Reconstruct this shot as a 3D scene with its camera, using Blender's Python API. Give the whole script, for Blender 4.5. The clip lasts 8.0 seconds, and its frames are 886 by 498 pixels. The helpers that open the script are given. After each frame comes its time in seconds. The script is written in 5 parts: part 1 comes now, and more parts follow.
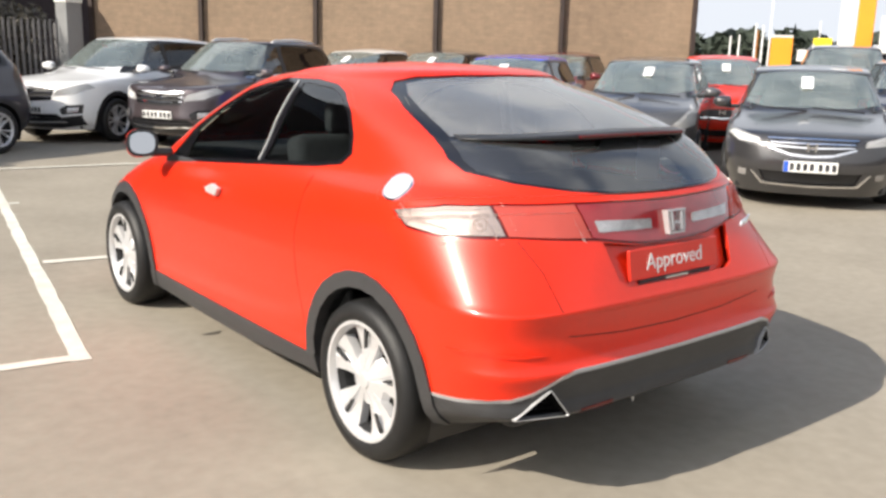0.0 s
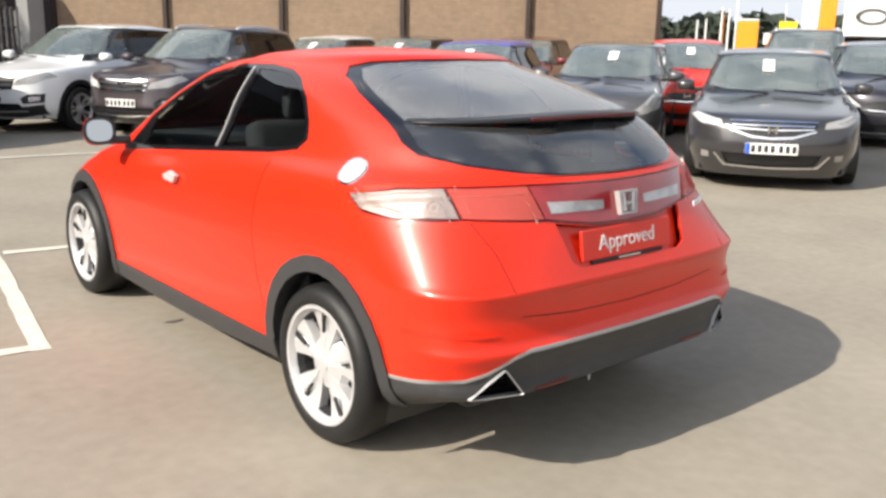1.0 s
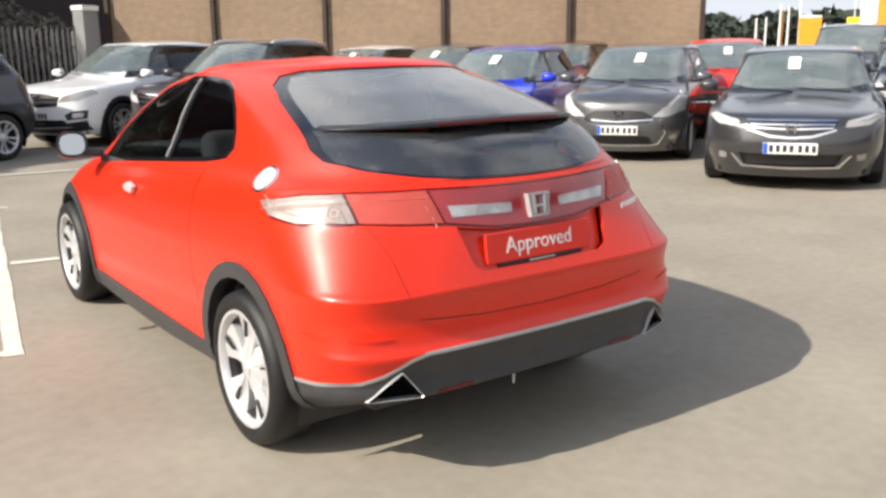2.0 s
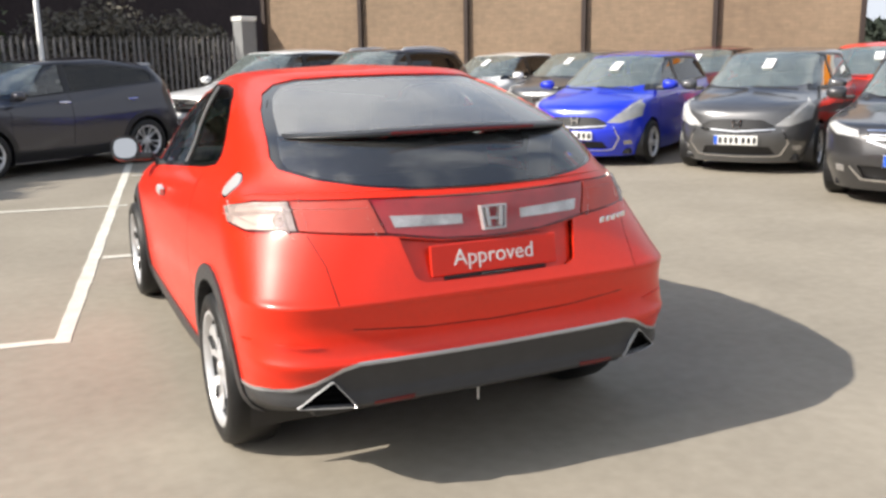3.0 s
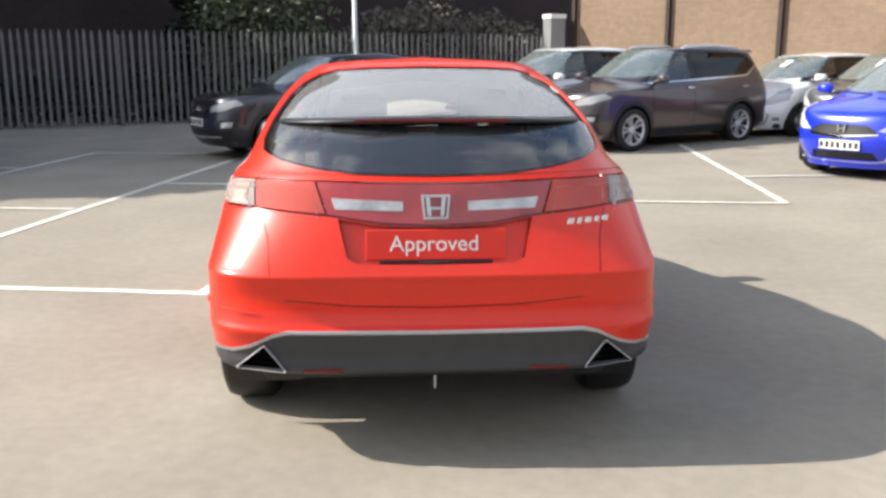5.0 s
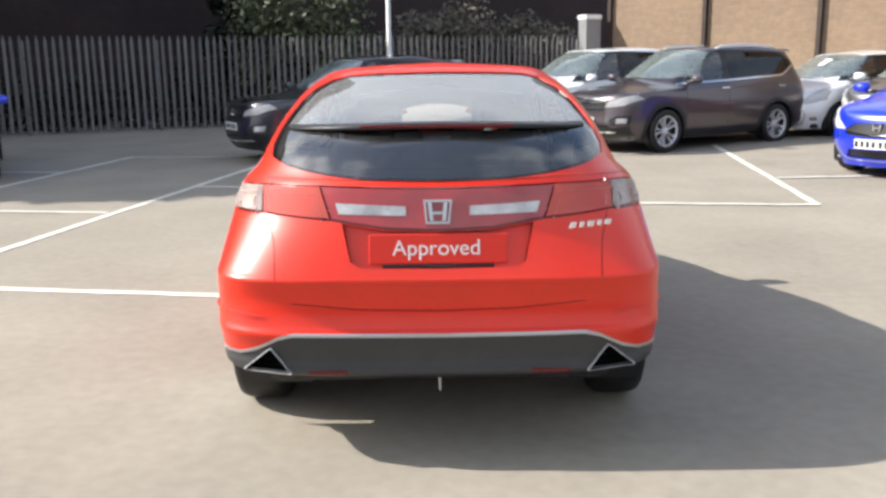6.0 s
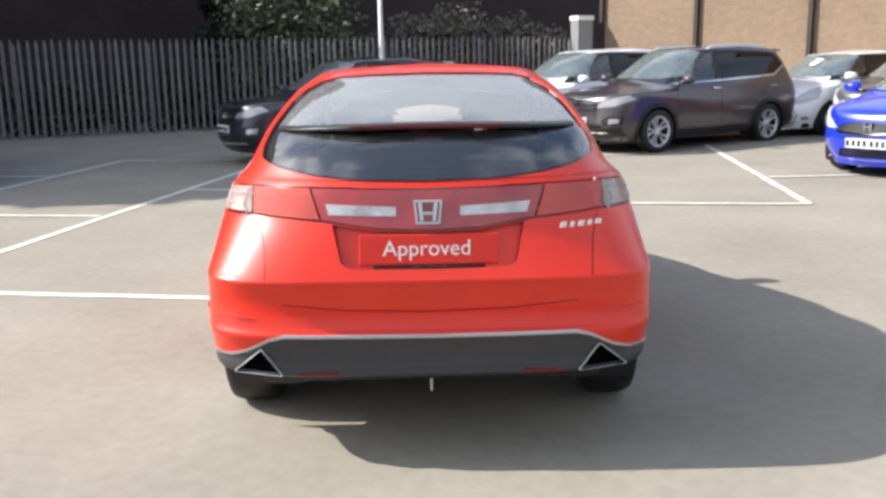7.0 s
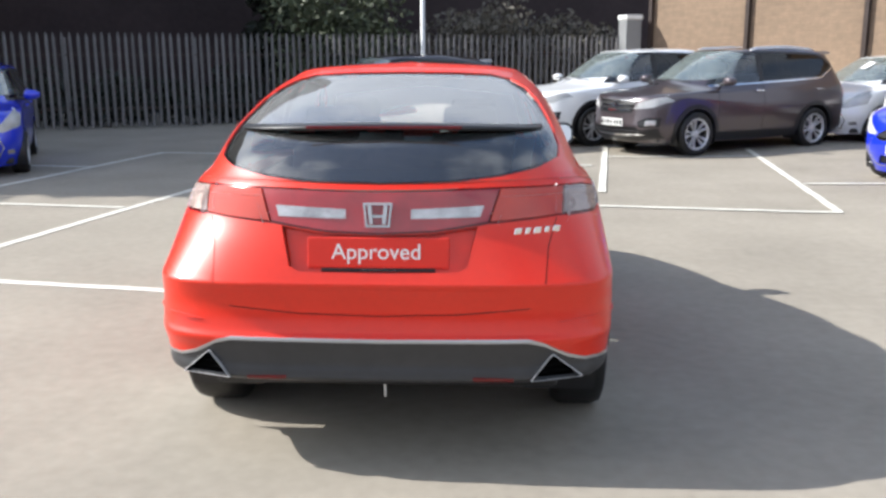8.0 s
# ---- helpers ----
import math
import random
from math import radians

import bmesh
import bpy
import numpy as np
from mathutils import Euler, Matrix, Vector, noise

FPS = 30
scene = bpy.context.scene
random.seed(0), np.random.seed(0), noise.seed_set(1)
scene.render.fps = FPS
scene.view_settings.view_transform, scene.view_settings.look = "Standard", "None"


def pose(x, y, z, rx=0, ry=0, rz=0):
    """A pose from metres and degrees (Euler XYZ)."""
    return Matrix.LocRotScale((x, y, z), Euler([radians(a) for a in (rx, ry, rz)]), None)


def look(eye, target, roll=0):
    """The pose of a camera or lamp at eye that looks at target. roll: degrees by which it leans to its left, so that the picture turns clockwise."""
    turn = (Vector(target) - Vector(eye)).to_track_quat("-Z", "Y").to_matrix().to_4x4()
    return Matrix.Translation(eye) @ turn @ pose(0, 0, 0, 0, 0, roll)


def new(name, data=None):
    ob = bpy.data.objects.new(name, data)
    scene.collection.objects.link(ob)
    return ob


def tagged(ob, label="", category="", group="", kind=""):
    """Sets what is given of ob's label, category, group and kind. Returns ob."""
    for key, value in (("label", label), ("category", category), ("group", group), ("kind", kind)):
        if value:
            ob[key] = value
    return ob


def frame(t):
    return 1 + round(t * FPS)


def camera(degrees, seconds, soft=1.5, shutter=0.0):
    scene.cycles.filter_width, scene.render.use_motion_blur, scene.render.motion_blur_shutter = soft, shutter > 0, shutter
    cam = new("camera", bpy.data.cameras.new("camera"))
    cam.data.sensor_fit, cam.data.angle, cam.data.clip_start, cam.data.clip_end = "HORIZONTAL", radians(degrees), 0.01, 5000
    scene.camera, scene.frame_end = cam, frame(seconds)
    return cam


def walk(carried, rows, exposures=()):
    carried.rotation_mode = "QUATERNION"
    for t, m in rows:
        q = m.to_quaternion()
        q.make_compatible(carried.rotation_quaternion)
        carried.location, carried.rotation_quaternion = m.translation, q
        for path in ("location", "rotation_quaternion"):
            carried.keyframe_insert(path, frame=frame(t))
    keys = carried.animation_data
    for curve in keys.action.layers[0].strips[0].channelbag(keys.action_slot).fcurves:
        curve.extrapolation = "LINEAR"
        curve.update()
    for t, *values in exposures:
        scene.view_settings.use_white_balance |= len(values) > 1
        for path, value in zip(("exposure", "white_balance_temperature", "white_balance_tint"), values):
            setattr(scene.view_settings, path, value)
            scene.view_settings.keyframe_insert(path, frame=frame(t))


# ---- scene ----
cam = camera(53.0, 8.0, soft=2.9)
PATH = [
    (0, (-2.697, -1.914, 1.571), (-1.472, -0.394, 1.138), 1.6),
    (0.5, (-2.726, -1.902, 1.567), (-1.491, -0.387, 1.143), 1.8),
    (1, (-2.666, -1.979, 1.566), (-1.398, -0.503, 1.105), 1.2),
    (1.5, (-2.471, -2.208, 1.566), (-1.268, -0.673, 1.12), 0.3),
    (1.7, (-2.378, -2.287, 1.567), (-1.195, -0.736, 1.123), 0.0),
    (2.8, (-1.686, -2.625, 1.561), (-0.759, -0.908, 1.123), -1.2),
    (3, (-1.523, -2.732, 1.563), (-0.691, -0.964, 1.135), -0.9),
    (3.5, (-1.147, -2.881, 1.552), (-0.487, -1.042, 1.124), -0.5),
    (4, (-0.736, -2.954, 1.569), (-0.287, -1.055, 1.128), 0.4),
    (4.2, (-0.567, -2.967, 1.542), (-0.194, -1.048, 1.117), -0.3),
    (4.5, (-0.325, -3.09, 1.529), (-0.087, -1.154, 1.088), 0.1),
    (4.7, (-0.233, -3.127, 1.525), (-0.062, -1.181, 1.096), 0.1),
    (6, (0.003, -3.194, 1.545), (0.012, -1.239, 1.124), -0.7),
    (6.5, (0.008, -3.186, 1.542), (0.013, -1.233, 1.113), -0.7),
    (7, (0.017, -3.192, 1.538), (0.039, -1.236, 1.121), -1.0),
    (7.5, (0.117, -3.171, 1.525), (0.115, -1.216, 1.102), -1.3),
    (7.7, (0.219, -3.127, 1.517), (0.193, -1.170, 1.105), -0.9),
    (8, (0.4, -3.104, 1.546), (0.3, -1.152, 1.124), -0.2),
]
walk(cam, [(t, look(eye, target, roll)) for t, eye, target, roll in PATH],
     [(0.0, 0.88, 6650, 10), (2.5, 0.84, 6600, 10), (4.2, 0.98, 6450, 10), (5.8, 1.14, 6300, 10), (7.0, 1.12, 6150, 10), (8.0, 1.10, 6000, 10)])

# ---- world, sun and exposure ----
SUN_TO = Vector((-1.34, 0.11, 1.0)).normalized()      # towards the sun
world = bpy.data.worlds.new("sky")
scene.world = world
world.use_nodes = True
wn = world.node_tree.nodes
sky = wn.new("ShaderNodeTexSky")
sky.sky_type, sky.sun_disc = "NISHITA", False
sky.sun_elevation = math.asin(SUN_TO.z)
sky.sun_rotation = math.atan2(SUN_TO.x, SUN_TO.y)
sky.air_density, sky.dust_density, sky.ozone_density = 1.0, 0.9, 1.5
# broken cloud over the whole sky
coord, cloud, cover, blend = wn.new("ShaderNodeTexCoord"), wn.new("ShaderNodeTexNoise"), wn.new("ShaderNodeValToRGB"), wn.new("ShaderNodeMixRGB")
cloud.inputs["Scale"].default_value, cloud.inputs["Detail"].default_value, cloud.inputs["Roughness"].default_value = 2.8, 5, 0.5
cover.color_ramp.elements[0].position, cover.color_ramp.elements[1].position = 0.36, 0.56
# the cloud is whitest round the sun
near, lift, glow = wn.new("ShaderNodeVectorMath"), wn.new("ShaderNodeMath"), wn.new("ShaderNodeMixRGB")
near.operation, near.inputs[1].default_value = "DOT_PRODUCT", SUN_TO
lift.operation, lift.inputs[1].default_value, lift.use_clamp = "POWER", 6.5, True
glow.inputs[1].default_value, glow.inputs[2].default_value = (4.5, 4.8, 5.3, 1), (18, 17.5, 17, 1)
wl = world.node_tree.links
wl.new(coord.outputs["Generated"], cloud.inputs["Vector"])
wl.new(coord.outputs["Generated"], near.inputs[0])
wl.new(near.outputs["Value"], lift.inputs[0])
wl.new(lift.outputs[0], glow.inputs[0])
wl.new(glow.outputs[0], blend.inputs[2])
# cloud thins overhead and thickens lower down
up, thin = wn.new("ShaderNodeSeparateXYZ"), wn.new("ShaderNodeMath")
thin.operation, thin.inputs[1].default_value = "MULTIPLY_ADD", -0.42
wl.new(coord.outputs["Generated"], up.inputs[0])
wl.new(up.outputs["Z"], thin.inputs[0])
wl.new(cloud.outputs[0], thin.inputs[2])
deck = wn.new("ShaderNodeMath")
deck.operation, deck.inputs[1].default_value = "ADD", 0.27
wl.new(thin.outputs[0], deck.inputs[0])
wl.new(deck.outputs[0], cover.inputs[0])
wl.new(cover.outputs[0], blend.inputs[0])
wl.new(sky.outputs[0], blend.inputs[1])
wl.new(blend.outputs[0], wn["Background"].inputs["Color"])
wn["Background"].inputs["Strength"].default_value = 0.103
sun_data = bpy.data.lights.new("sun", "SUN")
sun_data.energy, sun_data.angle, sun_data.color = 4.0, radians(0.6), (1.0, 0.93, 0.82)
sun = new("sun", sun_data)
sun.matrix_world = look(SUN_TO * 60, (0, 0, 0))


# ---- materials ----
def material(name, colour, rough=0.5, metal=0.0, coat=0.0, spec=0.5, vary=0.0, scale=8.0, bump=0.0, bump_scale=60.0,
             second=None, rough_vary=0.0, per_object=0.0):
    """A surface whose colour wanders at two scales, with fine relief."""
    m = bpy.data.materials.new(name)
    m.use_nodes = True
    nt = m.node_tree
    n, ln = nt.nodes, nt.links
    b = n["Principled BSDF"]
    b.inputs["Base Color"].default_value = (*colour, 1)
    b.inputs["Roughness"].default_value = rough
    b.inputs["Metallic"].default_value = metal
    b.inputs["Coat Weight"].default_value = coat
    b.inputs["Coat Roughness"].default_value = 0.09
    b.inputs["Specular IOR Level"].default_value = spec
    tc = n.new("ShaderNodeTexCoord")
    if vary or second:
        big = n.new("ShaderNodeTexNoise")
        big.inputs["Scale"].default_value, big.inputs["Detail"].default_value = scale, 6
        fine = n.new("ShaderNodeTexNoise")
        fine.inputs["Scale"].default_value, fine.inputs["Detail"].default_value = scale * 14, 4
        ln.new(tc.outputs["Object"], big.inputs["Vector"])
        ln.new(tc.outputs["Object"], fine.inputs["Vector"])
        mix = n.new("ShaderNodeMix")
        mix.data_type = "FLOAT"
        mix.inputs[0].default_value = 0.4
        ln.new(big.outputs[0], mix.inputs[2])
        ln.new(fine.outputs[0], mix.inputs[3])
        ramp = n.new("ShaderNodeValToRGB")
        lo = tuple(max(0.0, c * (1 - vary)) for c in colour)
        hi = second or tuple(min(1.0, c * (1 + vary)) for c in colour)
        ramp.color_ramp.elements[0].position, ramp.color_ramp.elements[1].position = 0.32, 0.68
        ramp.color_ramp.elements[0].color, ramp.color_ramp.elements[1].color = (*lo, 1), (*hi, 1)
        ln.new(mix.outputs[0], ramp.inputs[0])
        last = ramp.outputs[0]
        if per_object:
            info = n.new("ShaderNodeObjectInfo")
            hsv = n.new("ShaderNodeHueSaturation")
            mr = n.new("ShaderNodeMapRange")
            mr.inputs[3].default_value, mr.inputs[4].default_value = 1 - per_object, 1 + per_object
            ln.new(info.outputs["Random"], mr.inputs[0])
            ln.new(mr.outputs[0], hsv.inputs["Value"])
            ln.new(last, hsv.inputs["Color"])
            last = hsv.outputs[0]
        ln.new(last, b.inputs["Base Color"])
        if rough_vary:
            rr = n.new("ShaderNodeMapRange")
            rr.inputs[3].default_value, rr.inputs[4].default_value = rough - rough_vary, rough + rough_vary
            ln.new(mix.outputs[0], rr.inputs[0])
            ln.new(rr.outputs[0], b.inputs["Roughness"])
    if bump:
        bn = n.new("ShaderNodeTexNoise")
        bn.inputs["Scale"].default_value, bn.inputs["Detail"].default_value = bump_scale, 5
        ln.new(tc.outputs["Object"], bn.inputs["Vector"])
        bp = n.new("ShaderNodeBump")
        bp.inputs["Strength"].default_value, bp.inputs["Distance"].default_value = bump, 0.01
        ln.new(bn.outputs[0], bp.inputs["Height"])
        ln.new(bp.outputs[0], b.inputs["Normal"])
    return m


def paint(name, colour, metal=0.0, rough=0.32, coat=1.0, spec=0.5):
    """Car paint: a coloured coat under clear lacquer, with a faint film of dust."""
    return material(name, colour, rough, metal, coat=coat, spec=spec, vary=0.06, scale=3.0, rough_vary=0.06)


def glass(name, tint, rough=0.0, gloss=1.0, haze=0.0, ior=1.9, film=(0.75, 0.75, 0.74)):
    """Thin window glass: tinted through, mirror-like at a slant."""
    m = bpy.data.materials.new(name)
    m.use_nodes = True
    nt = m.node_tree
    n, ln = nt.nodes, nt.links
    n.remove(n["Principled BSDF"])
    tr, gl, fr, mx = n.new("ShaderNodeBsdfTransparent"), n.new("ShaderNodeBsdfGlossy"), n.new("ShaderNodeFresnel"), n.new("ShaderNodeMixShader")
    tr.inputs[0].default_value = (*tint, 1)
    gl.inputs[0].default_value = (gloss, gloss, gloss, 1)
    gl.inputs["Roughness"].default_value = rough
    fr.inputs[0].default_value = ior
    ln.new(fr.outputs[0], mx.inputs[0])
    ln.new(tr.outputs[0], mx.inputs[1])
    ln.new(gl.outputs[0], mx.inputs[2])
    last = mx.outputs[0]
    # matt film: dust plus the sky brightness panes reflect; own colour on lenses
    if haze:
        df, m2, tc, nz, mr = n.new("ShaderNodeBsdfDiffuse"), n.new("ShaderNodeMixShader"), n.new("ShaderNodeTexCoord"), n.new("ShaderNodeTexNoise"), n.new("ShaderNodeMapRange")
        df.inputs[0].default_value = (*film, 1)
        nz.inputs["Scale"].default_value, nz.inputs["Detail"].default_value = 5.0, 5
        mr.inputs[3].default_value, mr.inputs[4].default_value = haze * 0.6, haze * 1.4
        ln.new(tc.outputs["Object"], nz.inputs["Vector"])
        ln.new(nz.outputs[0], mr.inputs[0])
        ln.new(mr.outputs[0], m2.inputs[0])
        ln.new(last, m2.inputs[1])
        ln.new(df.outputs[0], m2.inputs[2])
        last = m2.outputs[0]
    ln.new(last, n["Material Output"].inputs[0])
    return m


M_RED = paint("red_paint", (0.67, 0.022, 0.004), rough=0.38, coat=0.46, spec=0.34)
M_RED.node_tree.nodes["Principled BSDF"].inputs["Coat Roughness"].default_value = 0.15
M_WHITE = paint("white_paint", (0.78, 0.79, 0.80))
M_GREY = paint("steel_grey_paint", (0.105, 0.106, 0.112), 0.5)
M_CHARCOAL = paint("charcoal_paint", (0.050, 0.049, 0.052), 0.45)
M_DARK = paint("dark_grey_paint", (0.030, 0.029, 0.039), 0.4)
M_BROWN = paint("grey_brown_paint", (0.074, 0.058, 0.064), 0.5)
M_BLUE = paint("blue_paint", (0.008, 0.03, 0.60), 0.15)
M_MAROON = paint("dark_red_paint", (0.14, 0.012, 0.016), 0.3)
M_SILVERCAR = paint("silver_paint", (0.45, 0.46, 0.47), 0.6)
M_CLAD = material("dark_grey_plastic", (0.038, 0.038, 0.040), 0.44, spec=0.42, vary=0.12, scale=20, bump=0.12, bump_scale=400)
M_BLACK = material("black_plastic", (0.012, 0.012, 0.014), 0.4, vary=0.2, scale=15)
M_GLOSSBLACK = material("gloss_black_trim", (0.008, 0.008, 0.01), 0.12, coat=0.6)
# near-black: the shade deep in the exhaust opening is put into the colour
M_RECESS_BLACK = material("recess_shade_black", (0.003, 0.003, 0.0035), 0.9, spec=0.1, vary=0.3, scale=30)
M_SEAM = material("panel_gap", (0.01, 0.004, 0.004), 0.8)
M_CHROME = material("chrome", (0.80, 0.80, 0.82), 0.12, 1.0)
M_REFLECTOR = material("dark_red_reflector", (0.11, 0.006, 0.008), 0.2, vary=0.2, scale=30)
M_BADGE = material("bright_badge", (0.66, 0.65, 0.66), 0.2, 0.5)
M_ALLOY = material("silver_alloy", (0.60, 0.60, 0.61), 0.30, 0.45, vary=0.05, scale=10)
M_BARREL = material("dark_barrel", (0.02, 0.02, 0.021), 0.6, vary=0.2, scale=12)
M_TYRE = material("tyre_rubber", (0.009, 0.009, 0.0095), 0.52, spec=0.4, vary=0.3, scale=25, bump=0.2, bump_scale=200)
M_INTERIOR = material("dark_cabin_trim", (0.025, 0.025, 0.027), 0.75, vary=0.25, scale=12, bump=0.1, bump_scale=150)
M_SEAT = material("grey_seat_cloth", (0.055, 0.055, 0.06), 0.9, vary=0.2, scale=30, bump=0.25, bump_scale=500)
M_LAMP_RED = material("red_lamp_lens", (0.62, 0.060, 0.045), 0.12, coat=1.0, vary=0.30, scale=14)
M_LAMP_BOWL = material("lamp_bowl", (0.80, 0.70, 0.68), 0.34, 0.15, vary=0.40, scale=13, bump=0.5, bump_scale=45)
M_LAMP_CLEAR = material("clear_lamp_lens", (0.42, 0.41, 0.41), 0.18, 0.5, coat=1.0, vary=0.45, scale=16)
M_LAMP_DARKRED = material("smoked_red_panel", (0.30, 0.010, 0.014), 0.14, coat=1.0, vary=0.2, scale=12)
M_WHITE_PLASTIC = material("white_plastic", (0.80, 0.80, 0.78), 0.4, vary=0.03)
M_PLATE_RED = material("red_card_plate", (0.70, 0.03, 0.015), 0.35, coat=0.3, vary=0.03)
M_PLATE_INK = material("plate_ink", (0.03, 0.03, 0.035), 0.5, vary=0.1)
M_PLATE_BLUE = material("plate_blue_band", (0.02, 0.10, 0.55), 0.4, vary=0.05)
M_MIRROR = material("mirror_glass", (0.58, 0.58, 0.58), 0.03, 1.0)
M_PAPER = material("price_card", (0.90, 0.90, 0.90), 0.6, vary=0.04)
# the pale film also paints in reflected bright sky
G_REAR = glass("rear_glass", (0.80, 0.88, 0.88), haze=0.14, ior=2.9)
G_LENS_RED = glass("red_lens_glass", (0.95, 0.40, 0.34), haze=0.62, ior=1.9, film=(0.66, 0.10, 0.075))
G_LENS_CLEAR = glass("clear_lens_glass", (0.92, 0.86, 0.83), haze=0.30, ior=1.9, film=(0.62, 0.50, 0.47))
M_LAMP_BULB = material("red_bulb_reflector", (0.80, 0.12, 0.05), 0.25, 0.2, vary=0.2, scale=40)
M_LAMP_AMBER = material("amber_bulb_reflector", (0.55, 0.42, 0.34), 0.22, 0.7, vary=0.3, scale=40)
M_LINING = material("pale_cabin_lining", (0.34, 0.33, 0.31), 0.9, vary=0.1, scale=9, bump=0.15, bump_scale=300)
G_LOWER = glass("lower_rear_glass", (0.44, 0.56, 0.64), haze=0.03, ior=2.1)
G_SIDE = glass("dark_side_glass", (0.08, 0.08, 0.10), ior=1.5)
G_DOOR = glass("door_glass", (0.60, 0.66, 0.66))
G_SCREEN = glass("clear_windscreen_glass", (0.86, 0.92, 0.90), haze=0.03, ior=1.5)
G_HEADLAMP = glass("headlamp_glass", (0.94, 0.95, 0.96), haze=0.32, ior=1.7, film=(0.82, 0.82, 0.82))
M_HEAD_BOWL = material("headlamp_bowl", (0.84, 0.85, 0.86), 0.22, 0.25, vary=0.35, scale=12, bump=0.4, bump_scale=30)
# pale teal film paints in reflected sky and sunlit cabin
G_FRONT = glass("windscreen_glass", (0.62, 0.72, 0.70), haze=0.14, ior=2.5, film=(0.64, 0.75, 0.73))


# ---- mesh helpers ----
def mesh_of(bm, name):
    me = bpy.data.meshes.new(name)
    bm.to_mesh(me)
    bm.free()
    return me


def part(name, bm, mat, parent=None, label="", smooth=False):
    me = mesh_of(bm, name) if isinstance(bm, bmesh.types.BMesh) else bm
    if mat and not me.materials:
        me.materials.append(mat)
    if smooth:
        for p in me.polygons:
            p.use_smooth = True
    ob = new(name, me)
    ob.parent = parent
    if label:
        tagged(ob, label)
    return ob


def bm_box(x, y, z, sx, sy, sz, bevel=0.0, seg=2, m=None):
    """A box by its middle and size, its edges rounded."""
    bm = bmesh.new()
    bmesh.ops.create_cube(bm, size=1)
    bmesh.ops.scale(bm, vec=(sx, sy, sz), verts=bm.verts)
    if bevel:
        bmesh.ops.bevel(bm, geom=bm.edges[:], offset=bevel, segments=seg, affect="EDGES", profile=0.5)
    if m:
        bmesh.ops.transform(bm, matrix=m, verts=bm.verts)
    bmesh.ops.translate(bm, vec=(x, y, z), verts=bm.verts)
    return bm


def join(*bms):
    out = bmesh.new()
    for b in bms:
        me = mesh_of(b, "tmp")
        out.from_mesh(me)
        bpy.data.meshes.remove(me)
    return out


def bm_prism(points, y0, y1, bevel=0.0):
    """An outline in x and z, drawn out from y0 to y1."""
    bm = bmesh.new()
    a = [bm.verts.new((x, y0, z)) for x, z in points]
    b = [bm.verts.new((x, y1, z)) for x, z in points]
    n = len(points)
    bm.faces.new(a)
    bm.faces.new(b[::-1])
    for i in range(n):
        bm.faces.new((a[i], b[i], b[(i + 1) % n], a[(i + 1) % n]))
    bmesh.ops.recalc_face_normals(bm, faces=bm.faces)
    if bevel:
        bmesh.ops.bevel(bm, geom=bm.edges[:], offset=bevel, segments=2, affect="EDGES", profile=0.5)
    return bm


def bm_lathe(profile, seg=40, axis="X"):
    """A turned form: (radius, place along the axis) pairs swept once round."""
    bm = bmesh.new()
    rings = []
    for r, h in profile:
        row = []
        for i in range(seg):
            a = 2 * math.pi * i / seg
            c, s = r * math.cos(a), r * math.sin(a)
            row.append(bm.verts.new((h, c, s) if axis == "X" else (c, s, h)))
        rings.append(row)
    for a, b in zip(rings, rings[1:]):
        for i in range(seg):
            j = (i + 1) % seg
            bm.faces.new((a[i], a[j], b[j], b[i]))
    bmesh.ops.recalc_face_normals(bm, faces=bm.faces)
    return bm


def word_mesh(text, size, depth=0.001):
    cu = bpy.data.curves.new("word", "FONT")
    cu.body, cu.size, cu.align_x, cu.align_y, cu.extrude = text, size, "CENTER", "CENTER", depth
    ob = bpy.data.objects.new("word", cu)
    scene.collection.objects.link(ob)
    me = bpy.data.meshes.new_from_object(ob.evaluated_get(bpy.context.evaluated_depsgraph_get()))
    bpy.data.objects.remove(ob)
    return me


# ---- car bodies: a skin lofted over rings, cut into panels ----
from mathutils.bvhtree import BVHTree
from mathutils.geometry import barycentric_transform, delaunay_2d_cdt


def hermite(keys, vals, t):
    """A smooth curve through vals at keys."""
    keys, vals = np.array(keys, float), np.array(vals, float)
    d = np.gradient(vals, keys)
    i = np.clip(np.searchsorted(keys, t) - 1, 0, len(keys) - 2)
    h = keys[i + 1] - keys[i]
    q = (t - keys[i]) / h
    return ((2 * q**3 - 3 * q**2 + 1) * vals[i] + (q**3 - 2 * q**2 + q) * h * d[i]
            + (3 * q**2 - 2 * q**3) * vals[i + 1] + (q**3 - q**2) * h * d[i + 1])


def corner(w, d, n, count):
    """A rounded end in plan: from the middle of the end to the side, in even steps."""
    th = np.linspace(0, math.pi / 2, 400)
    x, y = w * np.sin(th) ** (2 / n), d * (1 - np.cos(th) ** (2 / n))
    run = np.concatenate([[0], np.cumsum(np.hypot(np.diff(x), np.diff(y)))])
    if run[-1] < 1e-6:
        return np.zeros(count + 1), np.zeros(count + 1)
    t = np.linspace(0, run[-1], count + 1)
    return np.interp(t, run, x), np.interp(t, run, y)


